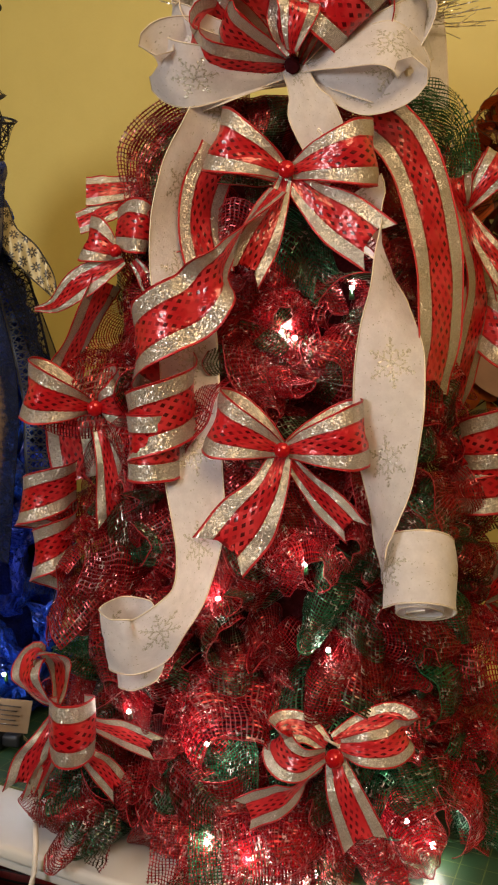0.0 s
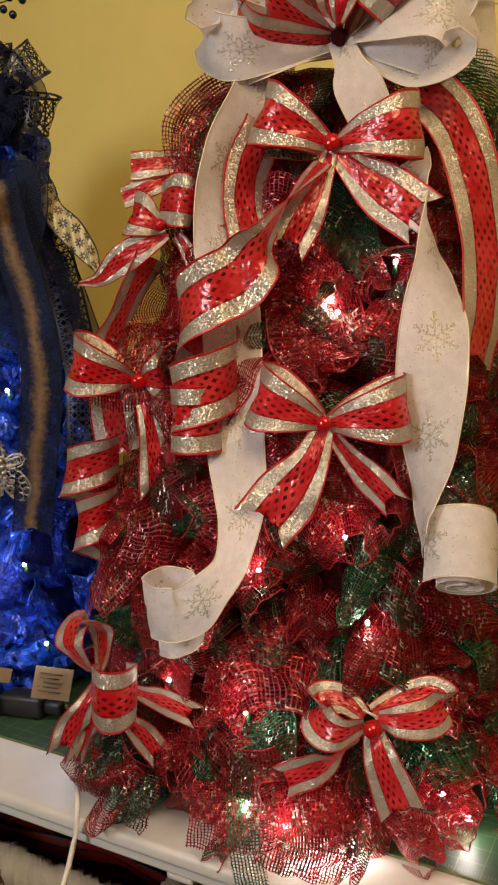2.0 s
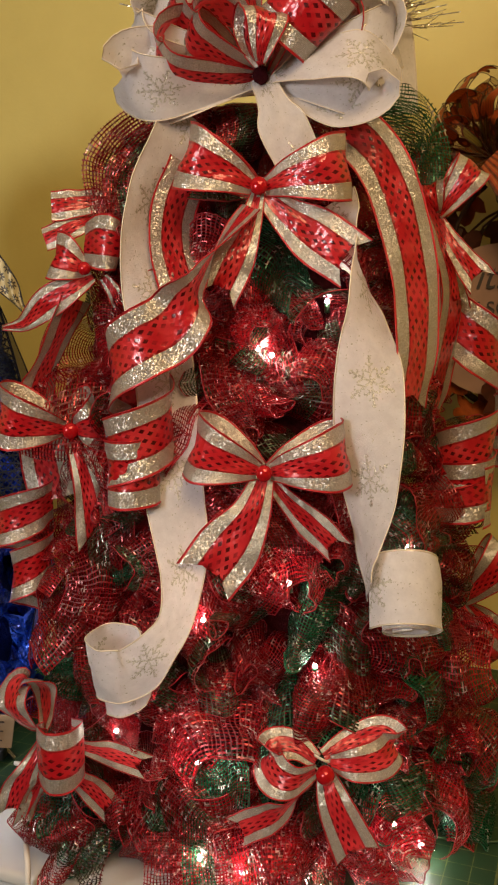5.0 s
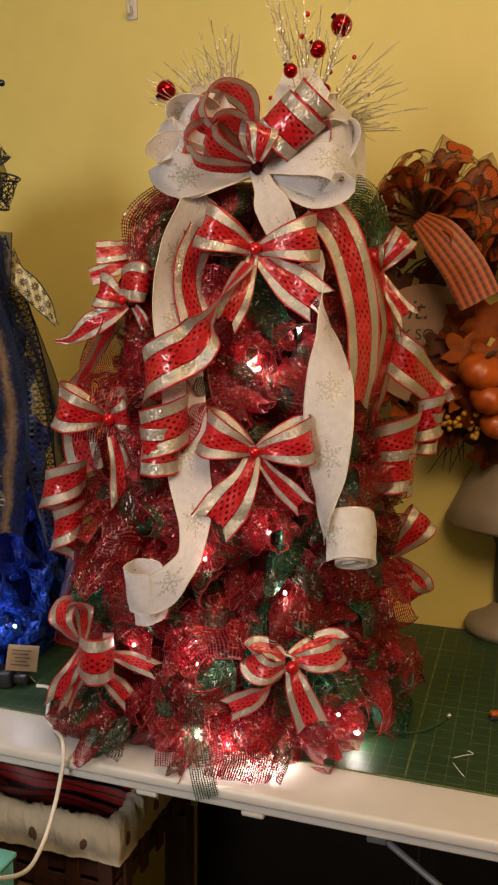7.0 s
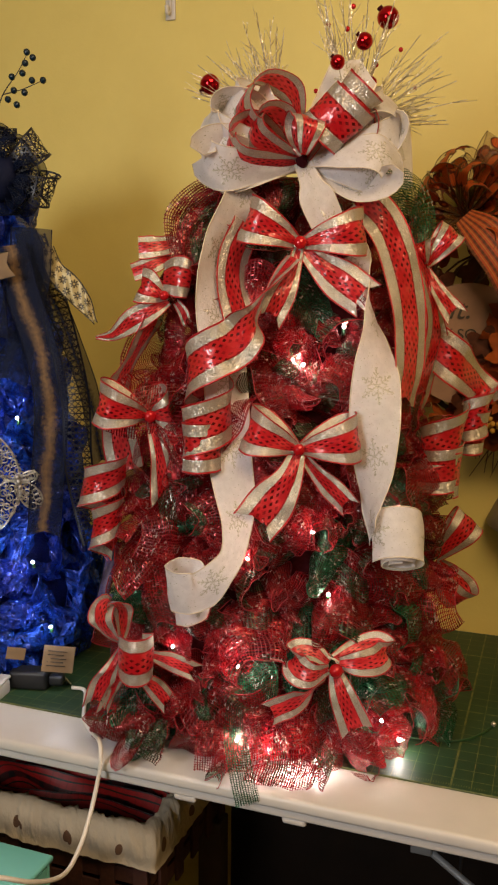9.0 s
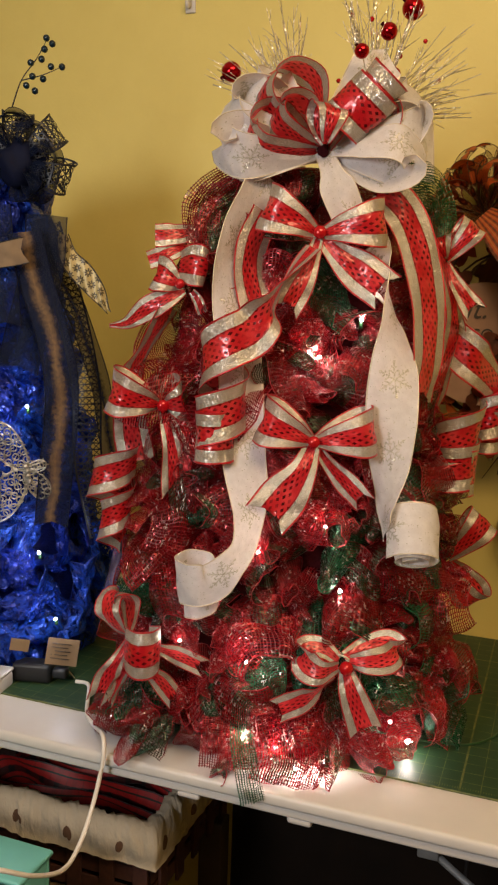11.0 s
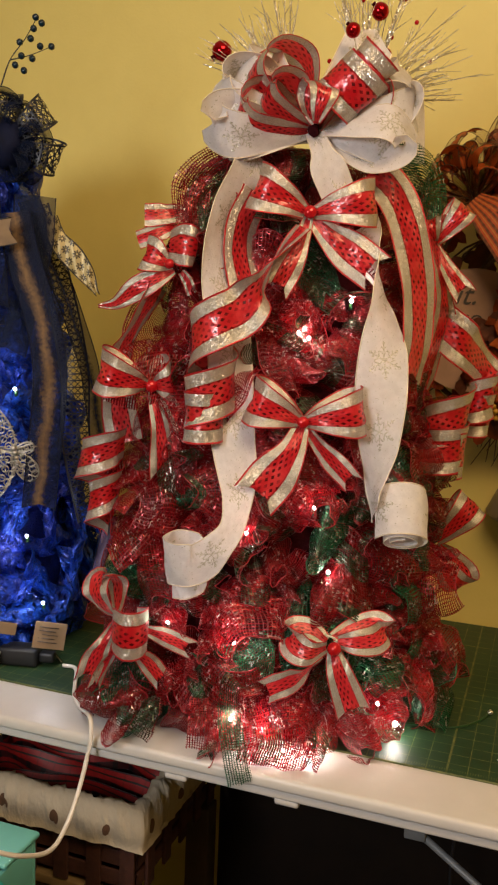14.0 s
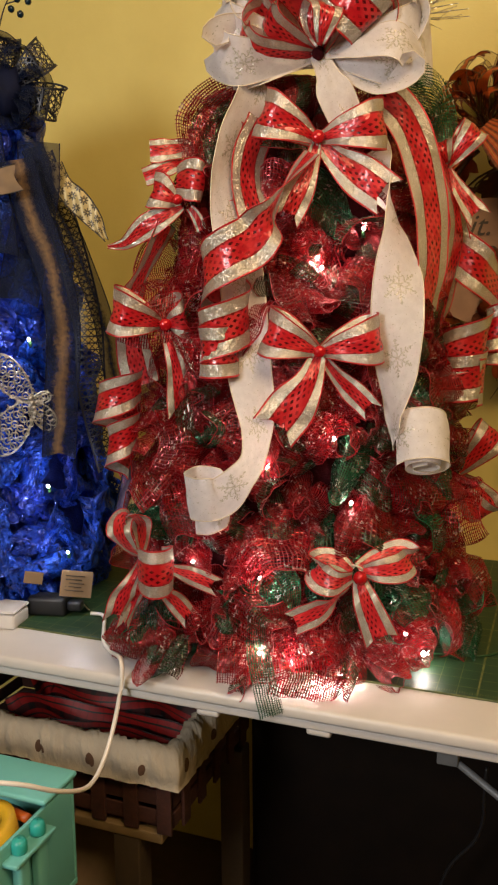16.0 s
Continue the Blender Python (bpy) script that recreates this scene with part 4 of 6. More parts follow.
streamer("ribbon_streamer", "red and silver ribbon spiralling down the side of the tree", [
    ("fall", [(-0.201, -0.060, 0.591), (-0.219, -0.060, 0.557), (-0.242, -0.050, 0.519), (-0.253, -0.050, 0.481), (-0.255, -0.030, 0.433), pts[0]], [(.6, .9, .4), (.5, .9, .4), (.5, .9, .4), (.6, .8, .3), (.8, .6, .4), (.6, .2, .9)], 44),
    ("curl", pts, [Vector((0.30 - 0.012 * k, 0, 1)) for k in range(22)], 90)], RED, width=0.050)

# ---- more bows ----
side_bow = thing("ribbon_bow", "red and silver ribbon bow with upturned loops and a leaf-shaped tail", "bow", FRAME, "ribbon bows on the tree")
for name, pts, sides, width, taper in (
        ("loop", [(-0.168, -0.03, 0.689), (-0.175, -0.048, 0.688), (-0.191, -0.058, 0.684), (-0.207, -0.062, 0.682), (-0.22, -0.062, 0.681)], [(.2, -.3, -1)] * 5, 0.031, [.45, .7, .9, 1, 1]),
        ("loop", [(-0.179, -0.05, 0.67), (-0.19, -0.062, 0.665), (-0.206, -0.068, 0.657), (-0.227, -0.068, 0.649)], [(.3, -.4, -1)] * 4, 0.026, [.5, .8, 1, 1]),
        ("loop", [(-0.182, -0.07, 0.618), (-0.193, -0.082, 0.623), (-0.207, -0.084, 0.63), (-0.217, -0.074, 0.634), (-0.212, -0.06, 0.632)], [(.2, .1, 1), (.22, .1, 1), (.25, .15, 1), (.25, .3, 1), (.2, 0, 1)], 0.046, [.25, .66, 1, 1, .7]),
        ("loop", [(-0.185, -0.074, 0.643), (-0.171, -0.086, 0.644), (-0.158, -0.09, 0.642), (-0.151, -0.08, 0.64), (-0.163, -0.062, 0.639)], [(.12, .05, 1)] * 5, 0.052, [.75, 1, 1, .9, .7]),
        ("tail", [(-0.179, -0.074, 0.612), (-0.2, -0.08, 0.601), (-0.226, -0.078, 0.587), (-0.254, -0.066, 0.568), (-0.279, -0.058, 0.564)], [(.4, -.2, -.9), (.5, -.2, -.85), (.6, -.1, -.75), (.6, 0, -.7), (.3, 0, -1)], 0.031, [.35, .85, 1, .5, .12]),
        ("tail", [(-0.17, -0.07, 0.611), (-0.161, -0.072, 0.599), (-0.155, -0.07, 0.583)], [(.8, 0, .5)] * 3, 0.014, [.7, 1, 1])):
    part(name, strip(pts, sides, width, 30, 6, taper, 0.0008, width * 100), RED, side_bow)
bm = bmesh.new()
bmesh.ops.create_uvsphere(bm, u_segments=14, v_segments=9, radius=0.0065)
part("bead", bm, M_RED_BEAD, side_bow, "shiny red bead").location = (-0.183, -0.09, 0.619)
bow(on_tree((-0.202, -0.105, 0.466), 20, 0), ((168, 0.068), (12, 0.028)),
    (([(0.012, -0.012, -0.05), (0.018, -0.010, -0.110)], 0.35, 0.7), ([(0.02, -0.01, -0.015), (0.042, -0.010, -0.05)], 0.5, 0.5)),
    "red and silver ribbon bow with one large loop", 0.010, 0.056)
low_bow = bow(on_tree((-0.230, -0.150, 0.173), 15, 0), (),
    (([(-0.016, -0.012, -0.026), (-0.026, -0.010, -0.044), (-0.036, -0.010, -0.070)], 0.4, 0.8), ([(-0.004, -0.008, -0.035), (-0.014, -0.006, -0.055), (-0.026, -0.004, -0.082)], 1.0, 0.5), ([(0.026, -0.012, -0.040), (0.042, -0.010, -0.058), (0.058, -0.010, -0.080)], 0.3, 0.65), ([(0.040, -0.010, -0.014), (0.062, -0.008, -0.024), (0.092, -0.008, -0.040)], 0.3, 0.6)),
    "red and silver ribbon bow with upright loop near the table edge", 0.0, 0.040)
part("loop", strip([(0.0, 0.0, 0.0), (-0.006, -0.022, -0.004), (0.004, -0.046, -0.006), (0.024, -0.046, -0.006), (0.036, -0.024, -0.004), (0.024, 0.0, 0.0)], [(0.02, 0, 1)] * 6, 0.060, 30, 6, [0.5, 0.9, 1, 1, 0.9, 0.5]), RED, low_bow)
bow(on_tree((0.160, -0.020, 0.661), -10, 0), ((52, 0.060), (110, 0.034)),
    (([(0.018, -0.01, -0.03), (0.040, -0.008, -0.060)], 0.5, 0.9), ([(0.01, -0.01, -0.04), (0.018, 0.0, -0.085)], 0.6, 0.8)),
    "small red ribbon bow at the side of the tree", 0.0, 0.036)
bow(on_tree((0.194, 0.010, 0.251), -20, 0), ((50, 0.080), (-55, 0.070)), (([(-0.012, -0.008, 0.006), (-0.03, -0.004, 0.0)], 0.3, 0.8),),
    "red and silver ribbon bow with two open loops", 0.0, 0.046)


# ---- topper ----
def petal(angle, length, fat, width, lean, material, parent, seed=0, fwd=0.0):
    """A teardrop loop of ribbon, its opening towards the viewer."""
    a = radians(angle)
    d, n = Vector((math.cos(a), -fwd, math.sin(a))), Vector((-math.sin(a), 0, math.cos(a)))
    y = Vector((0, 1, 0))
    pts = [d * 0.004, d * 0.4 * length + n * fat * 0.65 - y * 0.012, d * 0.78 * length + n * fat - y * 0.016, d * length + n * fat * 0.35, d * 0.97 * length - n * fat * 0.5, d * 0.7 * length - n * fat + y * 0.008,
           d * 0.35 * length - n * fat * 0.55 + y * 0.006, d * 0.004]
    side = y * 0.75 + n * lean
    sides = [side, side, side, side + d * 0.15, side + d * 0.15, side, side, side]
    part("loop", strip(pts, sides, width, 44, 6, [0.25, 0.65, 0.95, 1, 1, 0.9, 0.6, 0.25], 0.0012, seed), material, parent)


petal(108, 0.060, 0.014, 0.040, 0.8, RED, low_bow, 5, 0.0)
topper = thing("topper_bow", "large topper bow of white snowflake and red striped ribbon loops", "bow", on_tree((-0.009, -0.085, 0.785)))


def facing_loop(angle, length, y, lift, material, seed, depth=0.03, width=0.0635, tip=1.0):
    """A loop whose outer face turns to the viewer."""
    bm = loop_strip(angle, length, width, lift, depth, seed, tip)
    bmesh.ops.translate(bm, verts=bm.verts[:], vec=(0, y, 0))
    part("loop", bm, material, topper)


for k, (a, l, y, lift) in enumerate(((168, .124, .010, .020), (148, .122, .022, .022), (10, .125, .014, .020), (188, .108, .016, .014), (26, .126, .026, .020), (134, .105, .028, .020), (-8, .104, .016, .014))):
    facing_loop(a, l, y, lift * 1.3, WHITE, k + 3, 0.034, 0.058, 0.95)
for k, (a, l, f, lean, fwd) in enumerate(((179, .120, .016, 1.3, .22), (-8, .108, .018, 1.3, .26), (152, .128, .030, .6, -.05), (26, .130, .028, .6, -.05))):
    petal(a, l, f, 0.058, lean, WHITE, topper, k, fwd)
d = Vector((math.cos(radians(50)), -0.25, math.sin(radians(50)))).normalized()
side = Vector((-d.z, 0, d.x)).normalized()
out = side.cross(d)
for start, reach, rad in ((0.0, 0.058, 0.027), (0.6, 0.078, 0.022)):
    ring = [d * (reach + 0.006 * k / 9) + Vector((0, -0.012, 0)) + rad * (math.cos(start + k * 0.62) * side * 1.15 + math.sin(start + k * 0.62) * out * 0.8) for k in range(11)]
    part("loop", strip(ring, [d - side * 0.15] * 11, 0.0635, 44, 6, None, 0.001, reach), RED, topper)
facing_loop(78, .046, -.032, .014, RED, 32, 0.020, 0.040)
for k, (a, l, f, lean, fwd) in enumerate(((165, .092, .024, .50, .30), (140, .072, .020, .48, .46), (124, .108, .034, .46, .12), (36, .098, .020, .6, .05))):
    petal(a, l, f, 0.055, lean, RED, topper, k + 20, fwd)
part("panel", strip([(0.02, 0.01, 0.02), (0.042, 0.015, 0.065), (0.066, 0.018, 0.118)], [(1, .15, -.4), (1, .1, -.5), (1, .1, -.5)], 0.0635, 20, cut=-0.02), WHITE, topper)
part("tail", tail_strip([(0.010, -0.020, -0.026), (0.018, -0.024, -0.046), (0.034, -0.020, -0.078), (0.046, -0.012, -0.104)], 0.044, twist=0.4, start=0.5), WHITE, topper)
part("panel", strip([(0.112, 0.020, 0.867), (0.116, 0.010, 0.820), (0.119, 0.010, 0.768)], [(1, .1, 0), (1, .1, 0), (1, .1, .05)], 0.05, 16), WHITE, topper).matrix_basis = topper.matrix_basis.inverted() @ FRAME
bm = bmesh.new()
bmesh.ops.create_uvsphere(bm, u_segments=16, v_segments=10, radius=0.0075)
for v in bm.verts:
    v.co = v.co + Vector((0, -0.008, 0)) + v.co.normalized() * 0.003 * noise.noise(v.co * 200)
part("gathered_middle", bm, M_CORE, topper, "dark gathered middle of the bow")

M_SILVER = Nodes("silver_glitter_twig")
M_SILVER = M_SILVER.done(M_SILVER.bsdf(M_SILVER.mix(M_SILVER.xyz(M_SILVER.cells(M_SILVER.coord(), 700.0)[1])[0], (0.40, 0.34, 0.24), (0.95, 0.92, 0.86)), 0.3, 0.8, M_SILVER.sparkle(M_SILVER.coord(), 700.0, 1.2)))


def spray(origin, fans, seed, balls, label):
    """A pick of glittered needles with red balls."""
    rnd = random.Random(seed)
    ob = thing("glitter_pick", label, "floral pick", FRAME @ Matrix.Translation(origin), "picks in the tree top")
    for lo, hi, count, short, long in fans:
        for k in range(count):
            a = radians(rnd.uniform(lo, hi))
            l = rnd.uniform(short, long)
            dy = rnd.uniform(-0.5, 0.35)
            d = Vector((math.cos(a), dy, math.sin(a)))
            bend = Vector((rnd.uniform(-.3, .3), rnd.uniform(-.2, .2), rnd.uniform(-.1, .1)))
            path = [d * (l * s) + bend * (l * s * s * 0.4) for s in (0.0, 0.25, 0.5, 0.75, 1.0)]
            bm = tube(bmesh.new(), path, 0.0011, 4, 0.0005)
            for q in range(rnd.randrange(2, 6)):
                s0 = rnd.uniform(0.35, 0.9)
                p0 = d * (l * s0) + bend * (l * s0 * s0 * 0.4)
                off = (d + Vector((rnd.uniform(-.7, .7), rnd.uniform(-.5, .5), rnd.uniform(-.5, .5)))).normalized()
                tube(bm, [p0, p0 + off * rnd.uniform(0.012, 0.035)], 0.0006, 3, 0.0003)
            part("needle_stem", bm, M_SILVER, ob, smooth=False)
    for p, r, m in balls:
        bm = bmesh.new()
        bmesh.ops.create_uvsphere(bm, u_segments=20, v_segments=12, radius=r)
        b = part("ball" if r > 0.005 else "berry", bm, m, ob, "shiny red ball" if r > 0.005 else "tiny red berry")
        b.location = Vector(p) - Vector(origin)
        if r > 0.005:
            bm = bmesh.new()
            bmesh.ops.create_cone(bm, segments=10, radius1=r * 0.28, radius2=r * 0.24, depth=r * 0.35, cap_ends=True)
            for v in bm.verts:
                v.co = Matrix.Rotation(0.9 if p[0] < 0 else 2.4, 4, "Y") @ (v.co - Vector((0, 0, r * 1.05)))
            part("cap", bm, M_CORE, b, "dark metal cap")
            start = Vector(p) - Vector(origin)
            bm = tube(bmesh.new(), [start, start * 0.5 + Vector((0, 0.01, 0.005)), Vector((0, 0, 0))], 0.0007, 4)
            part("wire_stem", bm, M_SILVER, ob)


spray((0.059, -0.000, 0.848), ((20, 70, 16, .07, .155), (70, 115, 26, .09, .20), (-5, 25, 14, .06, .13)), 3,
      (((0.102, -0.000, 0.985), .0145, M_RED_BALL), ((0.031, -0.100, 0.900), .0090, M_RED_BALL), ((0.068, -0.040, 0.943), .0110, M_RED_BALL), ((0.080, -0.020, 0.898), .0080, M_RED_BALL),
       ((0.056, 0.000, 0.999), .0035, M_RED_BEAD), ((0.049, 0.000, 0.971), .0035, M_RED_BEAD), ((0.088, 0.000, 0.926), .0035, M_RED_BEAD), ((0.120, -0.000, 0.945), .003, M_RED_BEAD), ((0.140, -0.000, 0.897), .003, M_RED_BEAD), ((0.103, -0.030, 0.860), .0035, M_RED_BEAD), ((0.024, 0.000, 0.976), .003, M_RED_BEAD), ((0.008, -0.030, 0.885), .003, M_RED_BEAD)),
      "silver glitter pick with shiny red balls in the tree top")
spray((-0.041, 0.000, 0.854), ((88, 168, 52, .06, .128),), 8,
      (((-0.131, -0.020, 0.896), .0130, M_RED_BALL), ((-0.016, -0.030, 0.882), .0080, M_RED_BALL), ((-0.050, -0.020, 0.902), .0040, M_RED_BEAD)),
      "smaller silver glitter pick with one red ball")

# ---- string lights ----
LED_AT = (CLEAR, FRAME.inverted() @ Vector((-0.172, -0.015, 0.757)), (-0.080, -0.166, 0.155), (-0.070, -0.160, 0.294), (0.010, -0.162, 0.330), (-0.004, -0.115, 0.534), (0.048, -0.088, 0.582), (-0.039, -0.168, 0.044), (-0.170, -0.112, 0.158), (-0.013, -0.150, 0.009),
          (-0.017, -0.113, 0.540), (-0.081, -0.165, 0.055), (0.103, -0.130, 0.150), (-0.133, -0.150, 0.217), (0.032, -0.160, 0.250), (0.125, -0.080, 0.340), (-0.165, -0.085, 0.418), (-0.056, -0.120, 0.450), (0.110, -0.110, 0.060))
for k, p in enumerate(LED_AT):
    bulb = thing("string_light", "lit white mini bulb of the string lights", "string light", FRAME @ Matrix.Translation(p), "string lights")
    bm = bmesh.new()
    bmesh.ops.create_uvsphere(bm, u_segments=10, v_segments=7, radius=0.0036 if k < 2 else 0.0022)
    part("bulb", bm, M_LED, bulb)
    bm = bmesh.new()
    bmesh.ops.create_cone(bm, segments=8, radius1=0.0028, radius2=0.0022, depth=0.010, cap_ends=True)
    for v in bm.verts:
        v.co += Vector((0, 0.006, -0.006))
    part("socket", bm, M_GREEN_WIRE, bulb, "green plastic socket")
    data = bpy.data.lights.new("led", "POINT")
    data.energy, data.color, data.shadow_soft_size = (0.20 if k < 2 else 0.05 if k == 8 else 0.20 if k in (7, 9, 11) else 0.04 if k in (10, 14, 16, 17) else 0.10 if k in (4, 5, 6) else 0.16 if k < 10 else 0.10), (1.0, 0.86, 0.74), 0.004
    lamp = new("led", data)
    lamp.parent, lamp.location = bulb, (0, -0.006, 0.006)

cable = thing("light_cable", "thin green light string lying on the mat", "cable")
bm = tube(bmesh.new(), smooth_path([(-0.069, 0.108, 0.751), (-0.033, 0.116, 0.750), (0.001, 0.128, 0.750), (0.026, 0.159, 0.750), (0.040, 0.193, 0.751)], 30), 0.0016, 6)
part("wire", bm, M_GREEN_WIRE, cable)
bm = bmesh.new()
bmesh.ops.create_uvsphere(bm, u_segments=8, v_segments=6, radius=0.004, matrix=Matrix.Translation((0.040, 0.189, 0.753)))
part("bulb_end", bm, M_SILVER, cable)

# ---- on the table ----
cord = thing("extension_lead", "white two-core lead hanging over the table edge", "lead")
bm = tube(bmesh.new(), smooth_path([(-0.600, 0.075, 0.752), (-0.576, 0.073, 0.752), (-0.548, 0.026, 0.752), (-0.526, -0.012, 0.751), (-0.499, -0.039, 0.751), (-0.454, -0.092, 0.771), (-0.444, -0.105, 0.756), (-0.446, -0.108, 0.730), (-0.449, -0.125, 0.686),
    (-0.446, -0.160, 0.656), (-0.438, -0.210, 0.655), (-0.438, -0.270, 0.686), (-0.454, -0.310, 0.714), (-0.484, -0.330, 0.723)], 60), 0.0030, 8)
part("cable", bm, M_CORD, cord)

# ---- table underside ----
for x in (-0.325, -0.175):
    bm = bmesh.new()
    box(bm, (x - 0.022, -0.086, TABLE - 0.040), (x + 0.010, -0.045, TABLE - 0.029), 0.004)
    part("moulded_lug", bm, M_TABLE, table)
bm = tube(bmesh.new(), [Vector((-0.03, -0.005, 0.665)), Vector((0.14, 0.0, 0.545)), Vector((0.34, 0.01, 0.40))], 0.0048, 8)
part("leg_brace", bm, M_STEEL, table)
bm = bmesh.new()
box(bm, (-0.045, -0.012, 0.655), (-0.018, 0.012, 0.705), 0.002)
part("brace_bracket", bm, M_STEEL, table)
for x in (-1.22, 0.36):
    for y in (0.03, 0.47):
        bm = tube(bmesh.new(), [Vector((x, y, 0.70)), Vector((x, y, 0.35)), Vector((x, y, 0.0))], 0.014, 10)
        part("leg", bm, M_STEEL, table)
black_cable = thing("black_cable", "thin black cable hanging behind the table brace", "cable")
bm = tube(bmesh.new(), smooth_path([(-0.000, 0.250, 0.510), (-0.002, 0.250, 0.461), (-0.002, 0.250, 0.421), (-0.014, 0.250, 0.378), (-0.048, 0.250, 0.329), (-0.065, 0.250, 0.285)], 30), 0.003, 6)
part("cable", bm, M_BLACK, black_cable)

# ---- blue tree ----
blue = thing("christmas_tree", "tall narrow tree of crumpled blue foil mesh with navy ribbons", "christmas tree", FRAME @ Matrix.Translation((-0.545, 0.24, 0)))


def blue_radius(h):
    return 0.205 - 0.13 * max(0.0, min(1.0, (h - 0.1) / 0.75)) - 0.05 * max(0.0, 0.1 - h) / 0.1


bm = bmesh.new()
rings = []
for k in range(12):
    h = 0.01 + 0.84 * k / 11
    rings.append([bm.verts.new(((blue_radius(h) - 0.035) * math.cos(a * math.tau / 24), (blue_radius(h) - 0.035) * math.sin(a * math.tau / 24), h)) for a in range(24)])
for a, b in zip(rings, rings[1:]):
    for k in range(24):
        bm.faces.new((a[k], a[(k + 1) % 24], b[(k + 1) % 24], b[k]))
bm.faces.new(rings[0][::-1])
bm.faces.new(rings[-1])
part("tree_core", bm, M_BLUE_CORE, blue)
BLUES = []
for k in range(6):
    bm = curl_mesh(60 + k, k % 2)
    for v in bm.verts:
        v.co += v.normal * 0.0 + Vector((noise.noise(v.co * 60), noise.noise(v.co * 60 + Vector((9, 0, 0))), noise.noise(v.co * 60 + Vector((0, 9, 0))))) * 0.006
    me = bpy.data.meshes.new("foil_curl")
    bm.to_mesh(me)
    bm.free()
    me.materials.append(M_BLUE_MESH)
    me.materials.append(M_BLUE_MESH)
    BLUES.append(me)
rnd = random.Random(11)
for row in range(15):
    h = 0.025 + row * 0.053
    r = blue_radius(h)
    n = max(6, round(math.tau * r / 0.062))
    for k in range(n):
        az = (k + 0.5 * (row % 2) + rnd.uniform(-0.25, 0.25)) / n * math.tau
        rr = r - 0.02 + rnd.uniform(-0.01, 0.01)
        ob = new("foil_curl", BLUES[rnd.randrange(6)])
        ob.parent = blue
        ob.matrix_basis = Matrix.Translation((rr * math.sin(az), -rr * math.cos(az), h)) @ Euler((radians(80), 0, az)).to_matrix().to_4x4() @ pose(0, 0, 0, 0, 0, rnd.uniform(0, 180)) @ pose(0, 0, 0, 180, 0, 0) @ Matrix.Scale(rnd.uniform(0.85, 1.2), 4)

for k, p in enumerate(((-0.412, 0.075, 0.215), (-0.435, 0.090, 0.438), (-0.389, 0.085, 0.107))):
    bulb = thing("string_light", "lit bulb inside the blue foil", "string light", FRAME @ Matrix.Translation(p), "string lights")
    bm = bmesh.new()
    bmesh.ops.create_uvsphere(bm, u_segments=10, v_segments=7, radius=0.0022)
    part("bulb", bm, M_LED, bulb)
    bm = bmesh.new()
    bmesh.ops.create_cone(bm, segments=8, radius1=0.0028, radius2=0.0022, depth=0.010, cap_ends=True)
    for v in bm.verts:
        v.co += Vector((0, 0.006, -0.006))
    part("socket", bm, M_GREEN_WIRE, bulb, "green plastic socket")
    data = bpy.data.lights.new("led", "POINT")
    data.energy, data.color, data.shadow_soft_size = 0.22, (0.80, 0.88, 1.0), 0.004
    led = new("led", data)
    led.parent, led.location = bulb, (0, -0.02, 0.004)

NAVY_R, NAVY_P, NET_R, GOLD_R = (M_NAVY_RIBBON, M_NAVY), (M_NAVY_PLAIN, M_NAVY), (M_LATTICE, M_BLACK), (M_GOLD_PRINT, M_BLACK)


def hang(label, pts, sides, width, material, steps=40, name="ribbon_streamer", taper=None):
    ob = thing(name, label, "ribbon", FRAME, "ribbons on the blue tree")
    run = part("fall", strip(pts, sides, width, steps, 6, taper, 0.0015, len(label), cut=0.008, wire=0), material[0], ob)
    for hem in list(HEMS):
        part("wired_edge", tube(bmesh.new(), hem, 0.0008, 4), material[1], run, "thin dark wired edge")


hang("sheer navy ribbon with a bronze glitter band", [(-0.437, 0.085, 0.696), (-0.419, 0.075, 0.632), (-0.396, 0.065, 0.571), (-0.376, 0.055, 0.503), (-0.371, 0.05, 0.439), (-0.377, 0.045, 0.357), (-0.382, 0.035, 0.27)], [(1, .3, .3), (1, .2, .3), (1, .1, .3), (1, .2, .2), (1, .3, 0), (1, .3, 0), (1, .2, .1)], 0.048, NAVY_R, 56)
hang("dark navy sheer ribbon hanging loose at the side", [(-0.432, 0.150, 0.723), (-0.403, 0.150, 0.646), (-0.365, 0.150, 0.558), (-0.336, 0.150, 0.469), (-0.316, 0.150, 0.360)], [(1, .6, .3), (1, .6, .3), (1, .8, .2), (1, .9, 0), (1, .6, 0)], 0.034, NAVY_P)
hang("black open lattice ribbon falling beside the foil", [(-0.430, 0.170, 0.717), (-0.389, 0.160, 0.594), (-0.362, 0.160, 0.468), (-0.357, 0.160, 0.348), (-0.331, 0.160, 0.226)], [(1, .3, .3), (1, .2, .3), (1, .2, .2), (1, .2, 0), (1, .2, .3)], 0.045, NET_R)
hang("wide navy ribbon over the blue foil", [(-0.411, 0.11, 0.724), (-0.413, 0.1, 0.65), (-0.427, 0.085, 0.577), (-0.446, 0.08, 0.495)], [(1, .2, .2)] * 4, 0.060, NAVY_P)
hang("second navy ribbon under the bow", [(-0.486, 0.090, 0.733), (-0.466, 0.060, 0.625), (-0.457, 0.050, 0.559)], [(1, .2, .1)] * 3, 0.05, NAVY_P)
